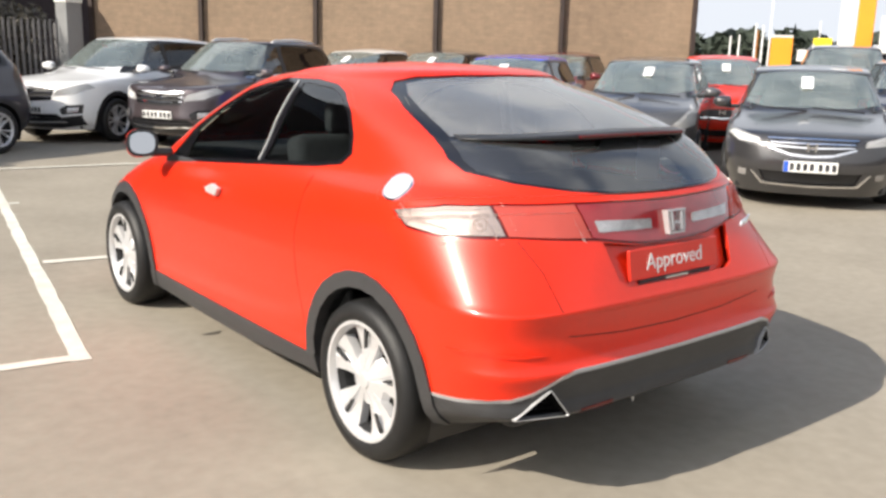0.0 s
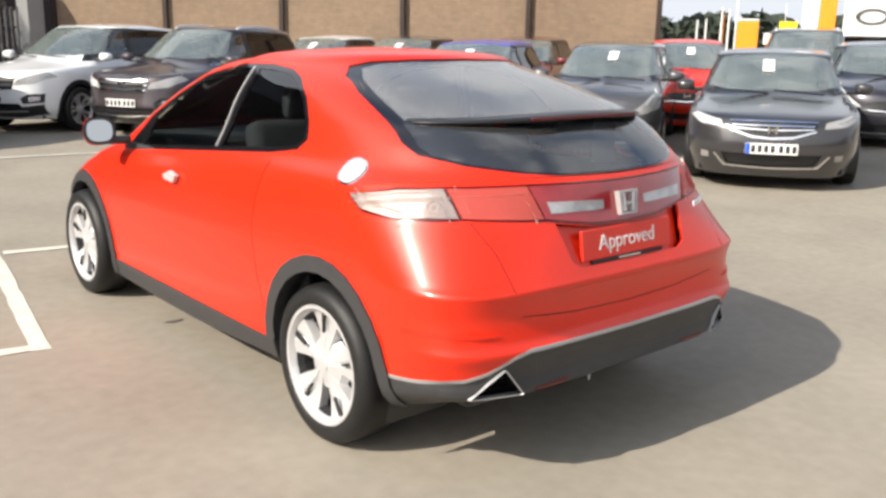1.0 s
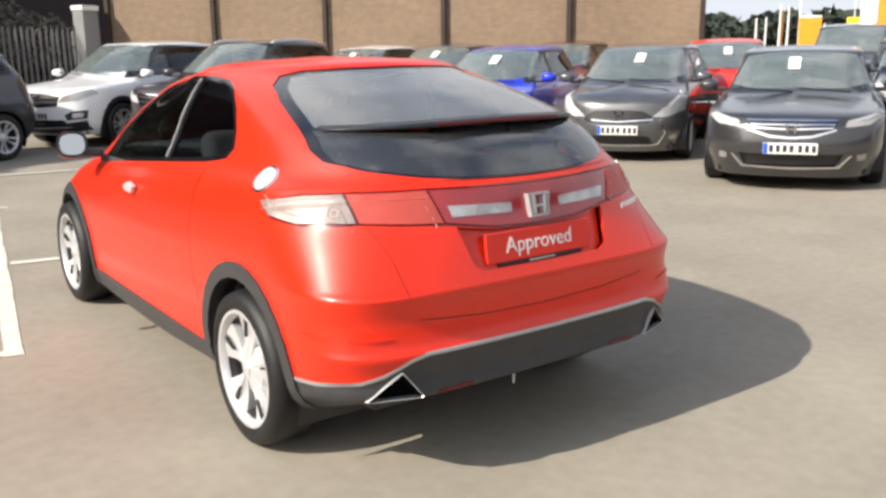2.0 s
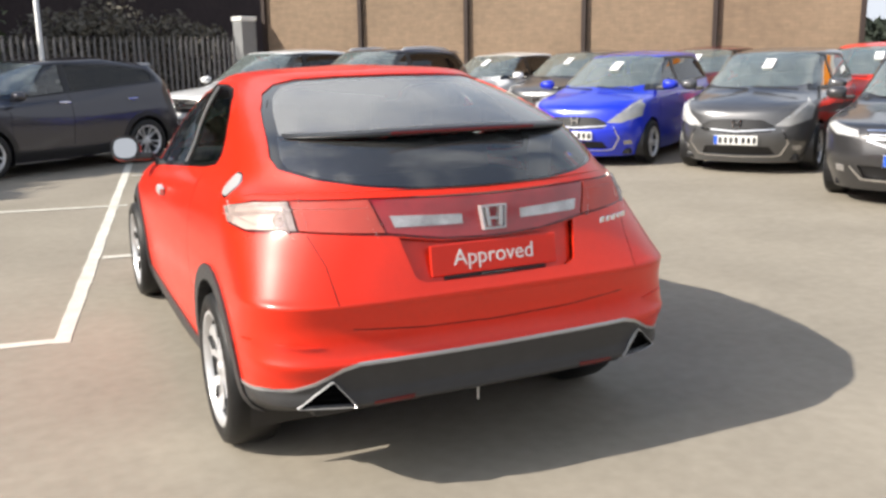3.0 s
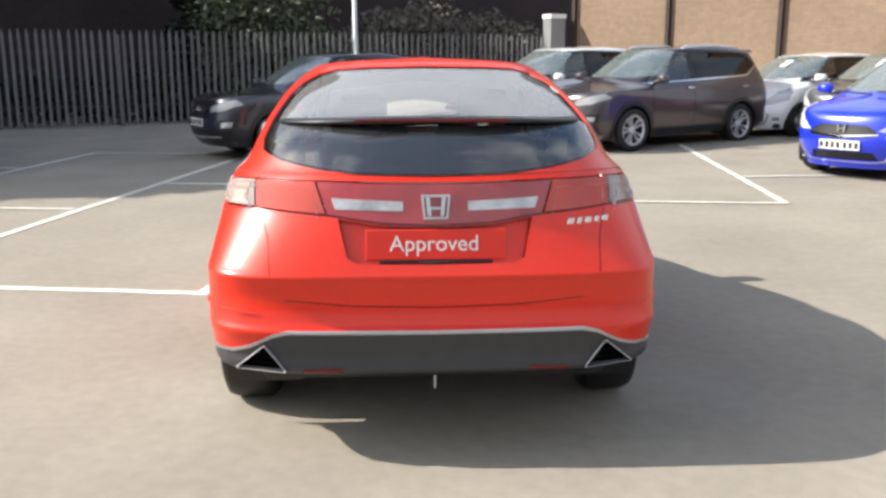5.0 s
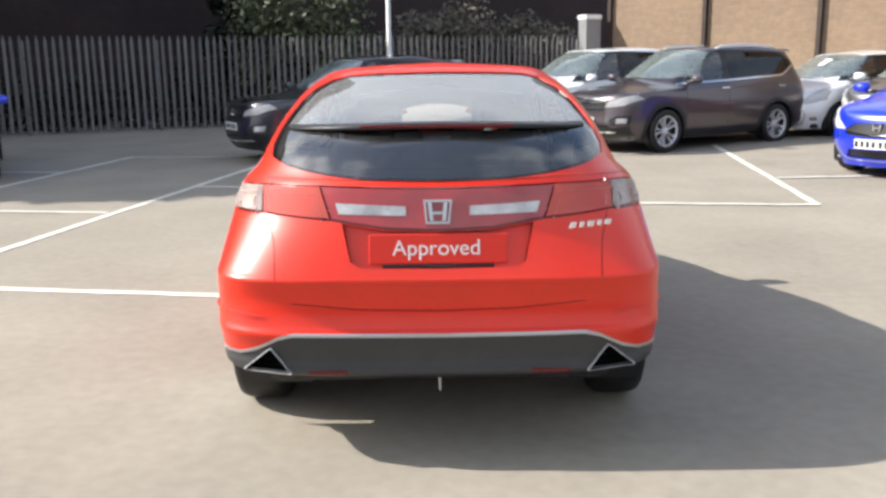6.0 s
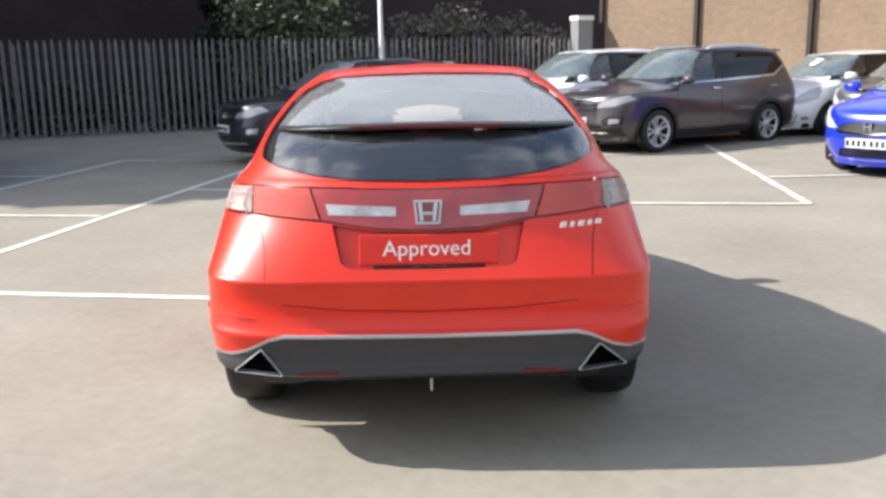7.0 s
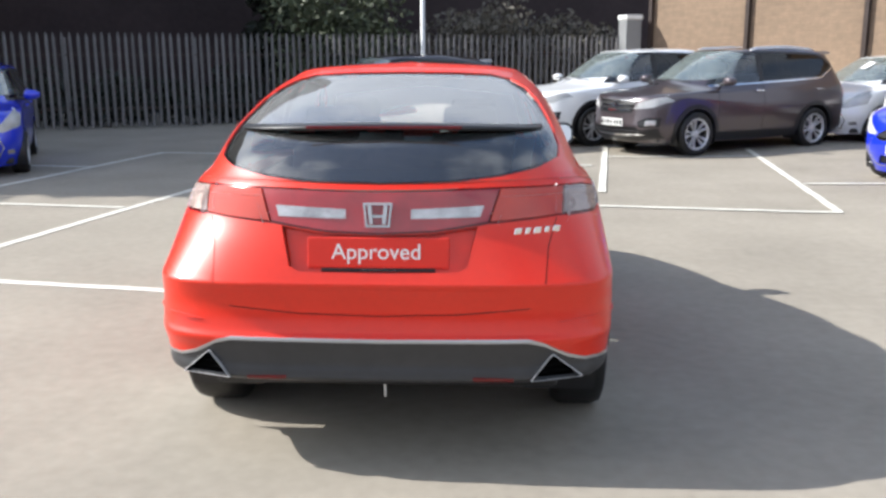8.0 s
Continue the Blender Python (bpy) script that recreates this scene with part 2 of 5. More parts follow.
class Skin:
    """Half a car's skin (its left). u runs from the tail's middle round the side to the nose's middle, v from the sill to the roof's middle."""

    def __init__(self, rings, n1, n2, n3):
        self.n = (n1, n2, n3)
        s = np.concatenate([np.linspace(0, 1, n1 + 1), np.linspace(1, 2, n2 + 1)[1:], np.linspace(2, 3, n3 + 1)[1:]])
        rows = []
        for r in rings:
            rx, ry = corner(r["w"], r["dr"], r["nr"], n1)
            fx, fy = corner(r["w"] * r.get("wf", 1.0), r["df"], r["nf"], n3)
            y0, y1 = r["yr"] + r["dr"], r["yf"] - r["df"]
            t = np.linspace(0, 1, n2 + 1)[1:]
            wide = r["w"] * (1 + (r.get("wf", 1.0) - 1) * t**2)
            x = np.concatenate([-rx, -wide, -fx[::-1][1:]])
            y = np.concatenate([r["yr"] + ry, y0 + (y1 - y0) * t, (r["yf"] - fy)[::-1][1:]])
            z = hermite((0, 1, 1.5, 2, 3), r["z"], s)
            rows.append(np.stack([x, y, z], 1))
        self.p = np.array(rows)
        self.k, self.c = self.p.shape[0], self.p.shape[1]
        uu, vv = np.arange(self.c), np.linspace(0, self.k - 1, (self.k - 1) * 5 + 1)
        g = np.array([self.at(uu, np.full(self.c, v)) for v in vv])
        idx = lambda i, j: i * self.c + j
        self.flat = [Vector(q) for q in g.reshape(-1, 3)]
        self.uv = [Vector((float(u), float(v), 0)) for v in vv for u in uu]
        self.tris = []
        for i in range(len(vv) - 1):
            for j in range(self.c - 1):
                self.tris += [(idx(i, j), idx(i, j + 1), idx(i + 1, j + 1)), (idx(i, j), idx(i + 1, j + 1), idx(i + 1, j))]
        self.tree = BVHTree.FromPolygons(self.flat, self.tris, epsilon=0.0)

    def at(self, u, v):
        u = np.clip(u, 0, self.c - 1)
        v = np.clip(v, 0, self.k - 1)
        j = np.clip(u.astype(int), 0, self.c - 2)
        f = (u - j)[:, None]
        i = np.clip(v.astype(int), 0, self.k - 2)
        q = (v - i)[:, None]
        col = lambda a: self.p[np.clip(a, 0, self.k - 1), j] * (1 - f) + self.p[np.clip(a, 0, self.k - 1), j + 1] * f
        a, b, c, d = col(i - 1), col(i), col(i + 1), col(i + 2)
        return 0.5 * (2 * b + (c - a) * q + (2 * a - 5 * b + 4 * c - d) * q**2 + (3 * b - a - 3 * c + d) * q**3)

    def normal(self, u, v):
        e = 0.9
        vm = np.clip(v, 0.05, self.k - 1.12)
        du = self.at(u + e, vm) - self.at(u - e, vm)
        dv = self.at(u, vm + 0.1) - self.at(u, vm - 0.1)
        n = -np.cross(du, dv)
        n[(u < 0.01) | (u > self.c - 1.01), 0] = 0
        n[v > self.k - 1.01, 0] = 0
        return n / np.maximum(np.linalg.norm(n, axis=1, keepdims=True), 1e-9)

    def back(self, hit, face):
        a, b, c = self.tris[face]
        q = barycentric_transform(hit, self.flat[a], self.flat[b], self.flat[c], self.uv[a], self.uv[b], self.uv[c])
        return (q.x, q.y)

    def find(self, way, a, b):
        """u, v of the skin where a line from the tail (x, z), the nose (x, z) or the side (y, z) meets it."""
        if way == "uv":
            return (a, b)
        a2 = min(a, -1e-4) if way != "side" else a
        start, d = {"tail": ((a2, -3, b), (0, 1, 0)), "nose": ((a2, 9, b), (0, -1, 0)), "side": ((-3, a, b), (1, 0, 0))}[way]
        hit, _, face, _ = self.tree.ray_cast(Vector(start), Vector(d))
        if hit is None:
            hit, _, face, _ = self.tree.find_nearest(Vector(start) + Vector(d) * {"tail": 3.3, "nose": 5.2, "side": 2.2}[way])
        u, v = self.back(hit, face)
        if way == "tail" and a > -0.002:
            u = 0.0
        if way == "nose" and a > -0.002:
            u = self.c - 1.0
        return (u, v)

    def outline(self, points, step=0.035):
        """A closed outline in u, v. Each point: (way, a, b); neighbours of one way are joined by straight lines in that view."""
        out = []
        for (w0, a0, b0), (w1, a1, b1) in zip(points, points[1:] + points[:1]):
            n = 1
            if w0 == w1 and w0 != "uv":
                n = max(1, int(math.hypot(a1 - a0, b1 - b0) / step))
            if w0 == w1 == "uv":
                n = max(1, int(max(abs(a1 - a0) / 2, abs(b1 - b0) / 0.3)))
            for k in range(n):
                t = k / n
                out.append(self.find(w0, a0 + (a1 - a0) * t, b0 + (b1 - b0) * t))
        return out


def inside(poly, pts):
    """Which points lie in the outline."""
    p = np.array(poly)
    x, y = pts[:, 0], pts[:, 1]
    res = np.zeros(len(pts), bool)
    for (x0, y0), (x1, y1) in zip(p, np.roll(p, -1, 0)):
        if y0 == y1:
            continue
        res ^= ((y0 > y) != (y1 > y)) & (x < (x1 - x0) * (y - y0) / (y1 - y0) + x0)
    return res


def strip(skin, way, points, width):
    """A thin line along points, as an outline: a gap or a moulding."""
    left, right = [], []
    for i, (a, b) in enumerate(points):
        a0, b0 = points[max(0, i - 1)]
        a1, b1 = points[min(len(points) - 1, i + 1)]
        ln = math.hypot(a1 - a0, b1 - b0) or 1
        na, nb = -(b1 - b0) / ln * width / 2, (a1 - a0) / ln * width / 2
        left.append((way, a + na, b + nb))
        right.append((way, a - na, b - nb))
    return skin.outline(left + right[::-1], 0.06)


def skin_meshes(skin, panels, rows, body_depth=0.012):
    """Cuts the skin along the panels' outlines. panels: (name, outline, off, depth); first match wins; what is left is "body".
    Gives (name, left mesh data, right mesh data) as arrays of points, faces and normals."""
    # openings that reach the sill cut right through its edge
    panels = [(n, [(u, -0.03 if v < 0.02 else v) for u, v in poly] if n == "hole" else poly, off, d) for n, poly, off, d in panels]
    us = np.arange(skin.c, dtype=float)
    vs = np.linspace(0, skin.k - 1, rows)
    pts = [Vector((float(u), float(v) * 6)) for v in vs for u in us]
    edges = []
    for _, poly, _, _ in panels:
        first = len(pts)
        pts += [Vector((u, v * 6)) for u, v in poly]
        m = len(poly)
        edges += [(first + i, first + (i + 1) % m) for i in range(m)]
    vv, _, ff, _, _, _ = delaunay_2d_cdt(pts, edges, [], 0, 1e-4)
    q = np.array([(p.x, p.y / 6) for p in vv])
    tri = np.array([f for f in ff if len(f) == 3])
    mid = q[tri].mean(1)
    owner = np.full(len(tri), -1)
    for k, (_, poly, _, _) in enumerate(panels):
        owner[(owner < 0) & inside(poly, mid)] = k
    pos, nor = skin.at(q[:, 0], q[:, 1]), skin.normal(q[:, 0], q[:, 1])
    # keep all faces turned outwards
    cr = np.cross(pos[tri[:, 1]] - pos[tri[:, 0]], pos[tri[:, 2]] - pos[tri[:, 0]])
    turn = (cr * nor[tri].mean(1)).sum(1) < 0
    tri[turn] = tri[turn][:, ::-1]
    out = []
    for k in [-1] + list(range(len(panels))):
        t = tri[owner == k]
        name, _, off, depth = ("body", None, 0.0, body_depth) if k < 0 else panels[k]
        if not len(t) or name == "hole":
            continue
        used, inv = np.unique(t, return_inverse=True)
        t = inv.reshape(-1, 3)
        p, nn, uq = pos[used] + nor[used] * off, nor[used], q[used]
        count = {}
        for a, b, c in t:
            for e in ((a, b), (b, c), (c, a)):
                key = (min(e), max(e))
                count[key] = None if key in count else e
        rim = [e for e in count.values() if e is not None]
        edge_u = (uq[:, 0] < 0.01) | (uq[:, 0] > skin.c - 1.01)
        top = uq[:, 1] > skin.k - 1.01
        pp, nr, faces = [p], [nn], [tuple(int(i) for i in f) for f in t]
        add = len(p)
        for a, b in rim:
            if (edge_u[a] and edge_u[b]) or (top[a] and top[b]):
                continue
            w = np.cross(p[b] - p[a], nn[a])
            w /= max(np.linalg.norm(w), 1e-9)
            pp.append(np.array([p[a], p[b], p[b] - nn[b] * depth, p[a] - nn[a] * depth]))
            nr.append(np.array([w] * 4))
            faces.append((add + 1, add, add + 3, add + 2))
            add += 4
        out.append((name, np.concatenate(pp), faces, np.concatenate(nr)))
    return out


def skin_mesh(name, sides):
    """One mesh from the left half, the right half or both."""
    P, F, N = [], [], []
    for (p, f, nn), flip in sides:
        base = sum(len(a) for a in P)
        s = np.array([-1, 1, 1]) if flip else np.array([1, 1, 1])
        own = [i if base and len(sides) == 2 and abs(p[i, 0]) < 1e-6 else base + i for i in range(len(p))]
        P.append(p * s)
        N.append(nn * s)
        F += [tuple(own[i] for i in (g[::-1] if flip else g)) for g in f]
    P, N = np.concatenate(P), np.concatenate(N)
    me = bpy.data.meshes.new(name)
    me.from_pydata([tuple(map(float, v)) for v in P], [], F)
    for poly in me.polygons:
        poly.use_smooth = True
    me.normals_split_custom_set_from_vertices([tuple(map(float, v)) for v in N])
    return me


def pieces(p, f, nn):
    """Splits a panel into its separate pieces."""
    par = list(range(len(p)))

    def top(i):
        while par[i] != i:
            par[i] = par[par[i]]
            i = par[i]
        return i
    first = {}
    for i, v in enumerate(np.round(p, 5)):
        par[top(i)] = top(first.setdefault(tuple(v), i))
    for g in f:
        for i in g[1:]:
            par[top(i)] = top(g[0])
    groups = {}
    for g in f:
        groups.setdefault(top(g[0]), []).append(g)
    for fs in groups.values():
        used = sorted({i for g in fs for i in g})
        at = {v: k for k, v in enumerate(used)}
        yield p[used], [tuple(at[i] for i in g) for g in fs], nn[used]


def under(skin_part, shift, name, mat, parent, label=""):
    """A second layer below a panel, following its shape."""
    me = skin_part.data.copy()
    nrm = [tuple(c.vector) for c in me.vertex_normals] if len(me.vertex_normals) else []
    for v, q in zip(me.vertices, nrm):
        v.co = v.co + Vector(q) * shift
    me.materials.clear()
    return part(name, me, mat, parent, label)


def dress(skin, panels, looks, root, rows, paint_mat, body_label=""):
    """Makes the body and its panels children of root. looks: panel name -> (object name, material, label, split in two)."""
    made = {}
    for name, p, f, nn in skin_meshes(skin, panels, rows):
        oname, mat, label, split = looks.get(name, ("body", paint_mat, body_label, False))
        bits = list(pieces(p, f, nn))
        if not split and len(bits) > 1 and all(abs(b[0][:, 0]).min() > 0.004 for b in bits):
            split = True
        main = max(bits, key=lambda b: len(b[1]))
        if len(bits) > 1:
            for b in bits:
                if b is not main:
                    for flip in (False, True):
                        part(oname, skin_mesh(oname, [(b, flip)]), mat, root, label)
        d = main
        split = split or abs(d[0][:, 0]).min() > 0.004
        if split:
            made[name] = [part(oname, skin_mesh(oname, [(d, flip)]), mat, root, label) for flip in (False, True)]
        else:
            made[name] = [part(oname, skin_mesh(oname, [(d, False), (d, True)]), mat, root, label)]
    return made


def ring(z, w, yr, yf, dr=0.6, df=0.8, nr=3.0, nf=3.0, wf=0.97):
    return dict(z=z, w=w, yr=yr, yf=yf, dr=dr, df=df, nr=nr, nf=nf, wf=wf)


def circle(way, a, b, r, n=28, a0=0.0, a1=360.0):
    return [(way, a + r * math.cos(radians(a0 + (a1 - a0) * i / n)), b + r * math.sin(radians(a0 + (a1 - a0) * i / n))) for i in range(n)]


def wheel(root, x, y, r, rim, side, spokes, spread, width=0.21, lean=0.0, detail=40, turn=0.2, twin=0.0):
    """A wheel with its outer face at x. side: -1 on the left. spokes: how many; spread: half a spoke's angle in degrees at the rim."""
    hub = new("wheel")
    hub.parent = root
    hub.matrix_basis = pose(x, y, r, 0, 0, lean)
    s = side
    shoulder = [(rim, 0.0), (rim + 0.012, 0.012), (r - 0.045, 0.014), (r - 0.014, 0.002), (r - 0.002, -0.03),
                (r, -0.07), (r, -width + 0.07), (r - 0.002, -width + 0.03), (r - 0.03, -width), (rim, -width)]
    part("tyre", bm_lathe([(a, s * b) for a, b in shoulder], detail), M_TYRE, hub, "black rubber tyre", True)
    lip = [(rim + 0.004, 0.0), (rim + 0.001, 0.007), (rim - 0.012, 0.006), (rim - 0.022, -0.010), (rim - 0.026, -0.022)]
    barrel = [(rim - 0.026, -0.022), (rim - 0.034, -0.05), (rim - 0.036, -width + 0.03)]
    part("barrel", bm_lathe([(a, s * b) for a, b in barrel], detail), M_BARREL, hub, "dark inner barrel")
    rim_bm = bm_lathe([(a, s * b) for a, b in lip], detail)
    # wide spokes with a groove down the middle
    for k, off in [(k, o) for k in range(spokes) for o in ((-twin, twin) if twin else (0.0,))]:
        bm = bmesh.new()
        a = 2 * math.pi * k / spokes + turn + radians(off)
        rows = []
        for t in range(5):
            q = t / 4
            rad = 0.035 + (rim - 0.045) * q
            half = max(0.010 if twin else 0.020, rad * math.tan(radians(spread)) * (0.80 + 0.20 * q))
            dep = -0.018 - 0.022 * math.sin(q * math.pi * 0.5) + 0.028 * q**3
            row = []
            for off, d in ((-half, -0.035), (-half * 0.92, 0.0), (-half * 0.25, 0.003), (0, -0.010), (half * 0.25, 0.003), (half * 0.92, 0.0), (half, -0.035)):
                row.append(bm.verts.new((s * (dep + d), rad * math.cos(a) - off * math.sin(a), rad * math.sin(a) + off * math.cos(a))))
            rows.append(row)
        for r0, r1 in zip(rows, rows[1:]):
            for i in range(6):
                bm.faces.new((r0[i], r0[i + 1], r1[i + 1], r1[i]))
        bmesh.ops.recalc_face_normals(bm, faces=bm.faces)
        rim_bm = join(rim_bm, bm)
        if detail > 30:
            w0, w1 = rim * 0.56, rim * 0.89
            slot = bm_prism([(w0, -0.003), (w1, -0.008), (w1, 0.008), (w0, 0.003)], -0.006, 0.006)
            bmesh.ops.transform(slot, matrix=Matrix.Translation((s * -0.016, 0, 0)) @ Matrix.Rotation(a, 4, "X") @ Matrix.Rotation(radians(90), 4, "Z"), verts=slot.verts)
            part("slot", slot, M_BARREL, hub, "dark slot in the spoke")
    rim_bm = join(rim_bm, bm_lathe([(0.001, s * -0.006), (0.028, s * -0.008), (0.032, s * -0.014), (0.05, s * -0.02), (rim * (0.26 if twin else 0.42), s * -0.034), (rim * (0.30 if twin else 0.50), s * -0.060)], 30))
    part("rim", rim_bm, M_ALLOY, hub, "silver alloy rim")
    part("brake_disc", bm_lathe([(0.05, s * -0.085), (rim - 0.038, s * -0.085), (rim - 0.038, s * -0.10), (0.05, s * -0.10)], 28), M_BLACK, hub)
    return hub


def arch_liner(root, x, y, r, side, r_in=0.37, end=205):
    """The dark inside of a wheel arch."""
    bm = bmesh.new()
    rows = []
    for i in range(25):
        a = radians(-25 + (end + 25) * i / 24)
        rows.append([bm.verts.new((x - side * w, y + r_in * math.cos(a), r + r_in * math.sin(a))) for w in (0.0, 0.30)])
    for p, q in zip(rows, rows[1:]):
        bm.faces.new((p[0], p[1], q[1], q[0]))
    hub = bm.verts.new((x - side * 0.30, y, r))
    for p, q in zip(rows, rows[1:]):
        bm.faces.new((p[1], q[1], hub))
    part("arch_liner", bm, M_BLACK, root)


def seats(root, y_front, y_rear, w, z, mat=M_SEAT, headrest=0.16):
    """Two front seats and a rear bench, seen through the glass."""
    def seat(name, x, y, wide, rests):
        s = new(name)
        s.parent = root
        s.matrix_basis = pose(x, y, z)
        part("cushion", bm_box(0, 0.28, 0.0, wide, 0.52, 0.18, 0.05, 3), mat, s, smooth=True)
        part("backrest", bm_box(0, -0.06, 0.33, wide, 0.15, 0.62, 0.05, 3, Matrix.Rotation(radians(-14), 4, "X")), mat, s, smooth=True)
        for rx in rests:
            part("headrest", bm_box(rx, -0.15, 0.33 + 0.31 + headrest * 0.55, 0.25, 0.09, headrest, 0.035, 3), mat, s, smooth=True)
    for x in (-w * 0.43, w * 0.43):
        seat("front_seat", x, y_front, 0.48, (0.0,))
    seat("rear_bench", 0, y_rear, w * 1.45, (-w * 0.43, w * 0.43))


def number_plate(root, x, y, z, rz, base, band, bars=7, tilt=0.0):
    """A number plate whose characters are plain bars."""
    pl = new("number_plate")
    pl.parent = root
    pl.matrix_basis = pose(x, y, z, tilt, 0, rz)
    part("backing", bm_box(0, 0, 0, 0.52, 0.012, 0.112, 0.004), base, pl)
    x0 = -0.255
    if band:
        part("band", bm_box(-0.235, 0.007, 0, 0.045, 0.004, 0.104), M_PLATE_BLUE, pl)
        x0 = -0.205
    step = (0.245 - x0) / bars
    for i in range(bars):
        part("bar", bm_box(x0 + step * (i + 0.5) + (0.012 if i > 3 else -0.006), 0.008, 0, step * 0.62, 0.004, 0.074), M_PLATE_INK, pl)
    return pl


# ---- ground ----
def asphalt():
    m = material("worn_asphalt", (0.272, 0.244, 0.200), 0.92, vary=0.16, scale=0.9, bump=0.35, bump_scale=160, spec=0.25)
    return m


M_ASPHALT = asphalt()
M_LINE = material("worn_white_line", (0.60, 0.58, 0.51), 0.8, vary=0.18, scale=6, bump=0.2, bump_scale=150)
SLOPE = 0.02


def ground_z(x):
    """The car park rises gently towards the brick wall."""
    return SLOPE * min(max(0.0, x - 3.6), 11.0)


bm = bmesh.new()
cols = [[bm.verts.new((x, y, ground_z(x))) for y in (-1500, 0, 1500)] for x in (-1500, 0, 3.6, 9, 14.6, 1500)]
for a, b in zip(cols, cols[1:]):
    for i in range(2):
        bm.faces.new((a[i], b[i], b[i + 1], a[i + 1]))
bmesh.ops.recalc_face_normals(bm, faces=bm.faces)
tagged(part("ground", bm, M_ASPHALT), "worn warm-grey asphalt of a sunny car park", "ground", kind="structure")


def bay_line(x0, y0, x1, y1, height, width=0.092):
    """A painted line with slightly ragged edges, on the asphalt."""
    bm = bmesh.new()
    d = Vector((x1 - x0, y1 - y0, 0))
    n = max(2, int(d.length / 0.18))
    side = Vector((-d.y, d.x, 0)).normalized()
    rows = []
    for i in range(n + 1):
        c = Vector((x0, y0, height)) + d * (i / n)
        c.z += ground_z(c.x)
        w = width / 2
        rows.append([bm.verts.new(c + side * (w + random.uniform(-0.007, 0.007))), bm.verts.new(c - side * (w + random.uniform(-0.007, 0.007)))])
    for p, q in zip(rows, rows[1:]):
        bm.faces.new((p[0], p[1], q[1], q[0]))
    bmesh.ops.recalc_face_normals(bm, faces=bm.faces)
    ob = tagged(part("bay_line", bm, M_LINE), "worn white parking bay line painted on asphalt", "road marking", "parking bay lines", "structure")
    return ob


for row, seg in enumerate(((-1.44, 2.52, -0.06, 11.6), (-1.39, 2.57, -4.2, 3.02), (-3.86, 3.1, -2.62, 10.3), (-1.03, 4.77, 1.2, 4.40), (-0.55, 7.42, -3.05, 7.86),
            (-3.45, 5.98, -6.2, 6.40), (-5.75, 6.7, -5.02, 11.5), (-5.05, 11.46, -1.2, 11.0), (-5.37, 9.48, -8.0, 9.85), (-0.2, 10.03, 1.9, 9.80),
            (3.95, 5.86, 1.2, 6.28), (3.92, 5.88, 4.72, 12.0), (4.24, 7.86, 5.4, 7.74), (1.72, 7.2, 2.42, 12.4), (2.28, 10.95, 4.55, 10.88))):
    bay_line(*seg, 0.004 + 0.0007 * row)

# a small dark stain on the asphalt
bm = bmesh.new()
rim = [bm.verts.new((-0.72 + 0.05 * math.cos(a) * (1 + 0.3 * math.sin(3 * a)), 2.57 + 0.025 * math.sin(a) * (1 + 0.25 * math.cos(2 * a)), 0.004)) for a in [2 * math.pi * i / 20 for i in range(20)]]
bm.faces.new(rim)
tagged(part("stain", bm, material("oil_stain", (0.10, 0.09, 0.075), 0.85, vary=0.3, scale=20)), "small dark oil stain on the asphalt", "stain", kind="structure")

# ---- brick wall with dark posts ----
WALL = Vector((4.73, 21.53, 0))
WSTEP = Vector((1.918, -2.196, 0))
WDIR = WSTEP.normalized()
WALL_TURN = math.degrees(math.atan2(WDIR.y, WDIR.x))


def brickwork():
    """Buff bricks in courses, with recessed joints and stained patches."""
    m = material("buff_brickwork", (0.240, 0.172, 0.118), 0.88, vary=0.20, scale=0.45)
    nt = m.node_tree
    n, ln = nt.nodes, nt.links
    b = n["Principled BSDF"]
    tc, mp, br, mul, bp = n.new("ShaderNodeTexCoord"), n.new("ShaderNodeMapping"), n.new("ShaderNodeTexBrick"), n.new("ShaderNodeMixRGB"), n.new("ShaderNodeBump")
    mp.inputs["Rotation"].default_value = (radians(90), 0, 0)
    br.inputs["Scale"].default_value = 1.0
    br.inputs["Brick Width"].default_value, br.inputs["Row Height"].default_value, br.inputs["Mortar Size"].default_value = 0.225, 0.075, 0.006
    br.inputs["Color1"].default_value, br.inputs["Color2"].default_value, br.inputs["Mortar"].default_value = (0.92, 0.92, 0.92, 1), (1.06, 1.05, 1.04, 1), (0.90, 0.90, 0.91, 1)
    mul.blend_type = "MULTIPLY"
    mul.inputs[0].default_value = 1.0
    old = b.inputs["Base Color"].links[0].from_socket
    ln.new(tc.outputs["Object"], mp.inputs["Vector"])
    ln.new(mp.outputs[0], br.inputs["Vector"])
    ln.new(old, mul.inputs[1])
    ln.new(br.outputs["Color"], mul.inputs[2])
    ln.new(mul.outputs[0], b.inputs["Base Color"])
    bp.inputs["Strength"].default_value, bp.inputs["Distance"].default_value = 0.6, 0.006
    bp.invert = True
    ln.new(br.outputs["Fac"], bp.inputs["Height"])
    ln.new(bp.outputs[0], b.inputs["Normal"])
    return m


M_MORTAR = brickwork()
M_POST = material("dark_brown_steel", (0.035, 0.022, 0.018), 0.55, vary=0.2, scale=5)

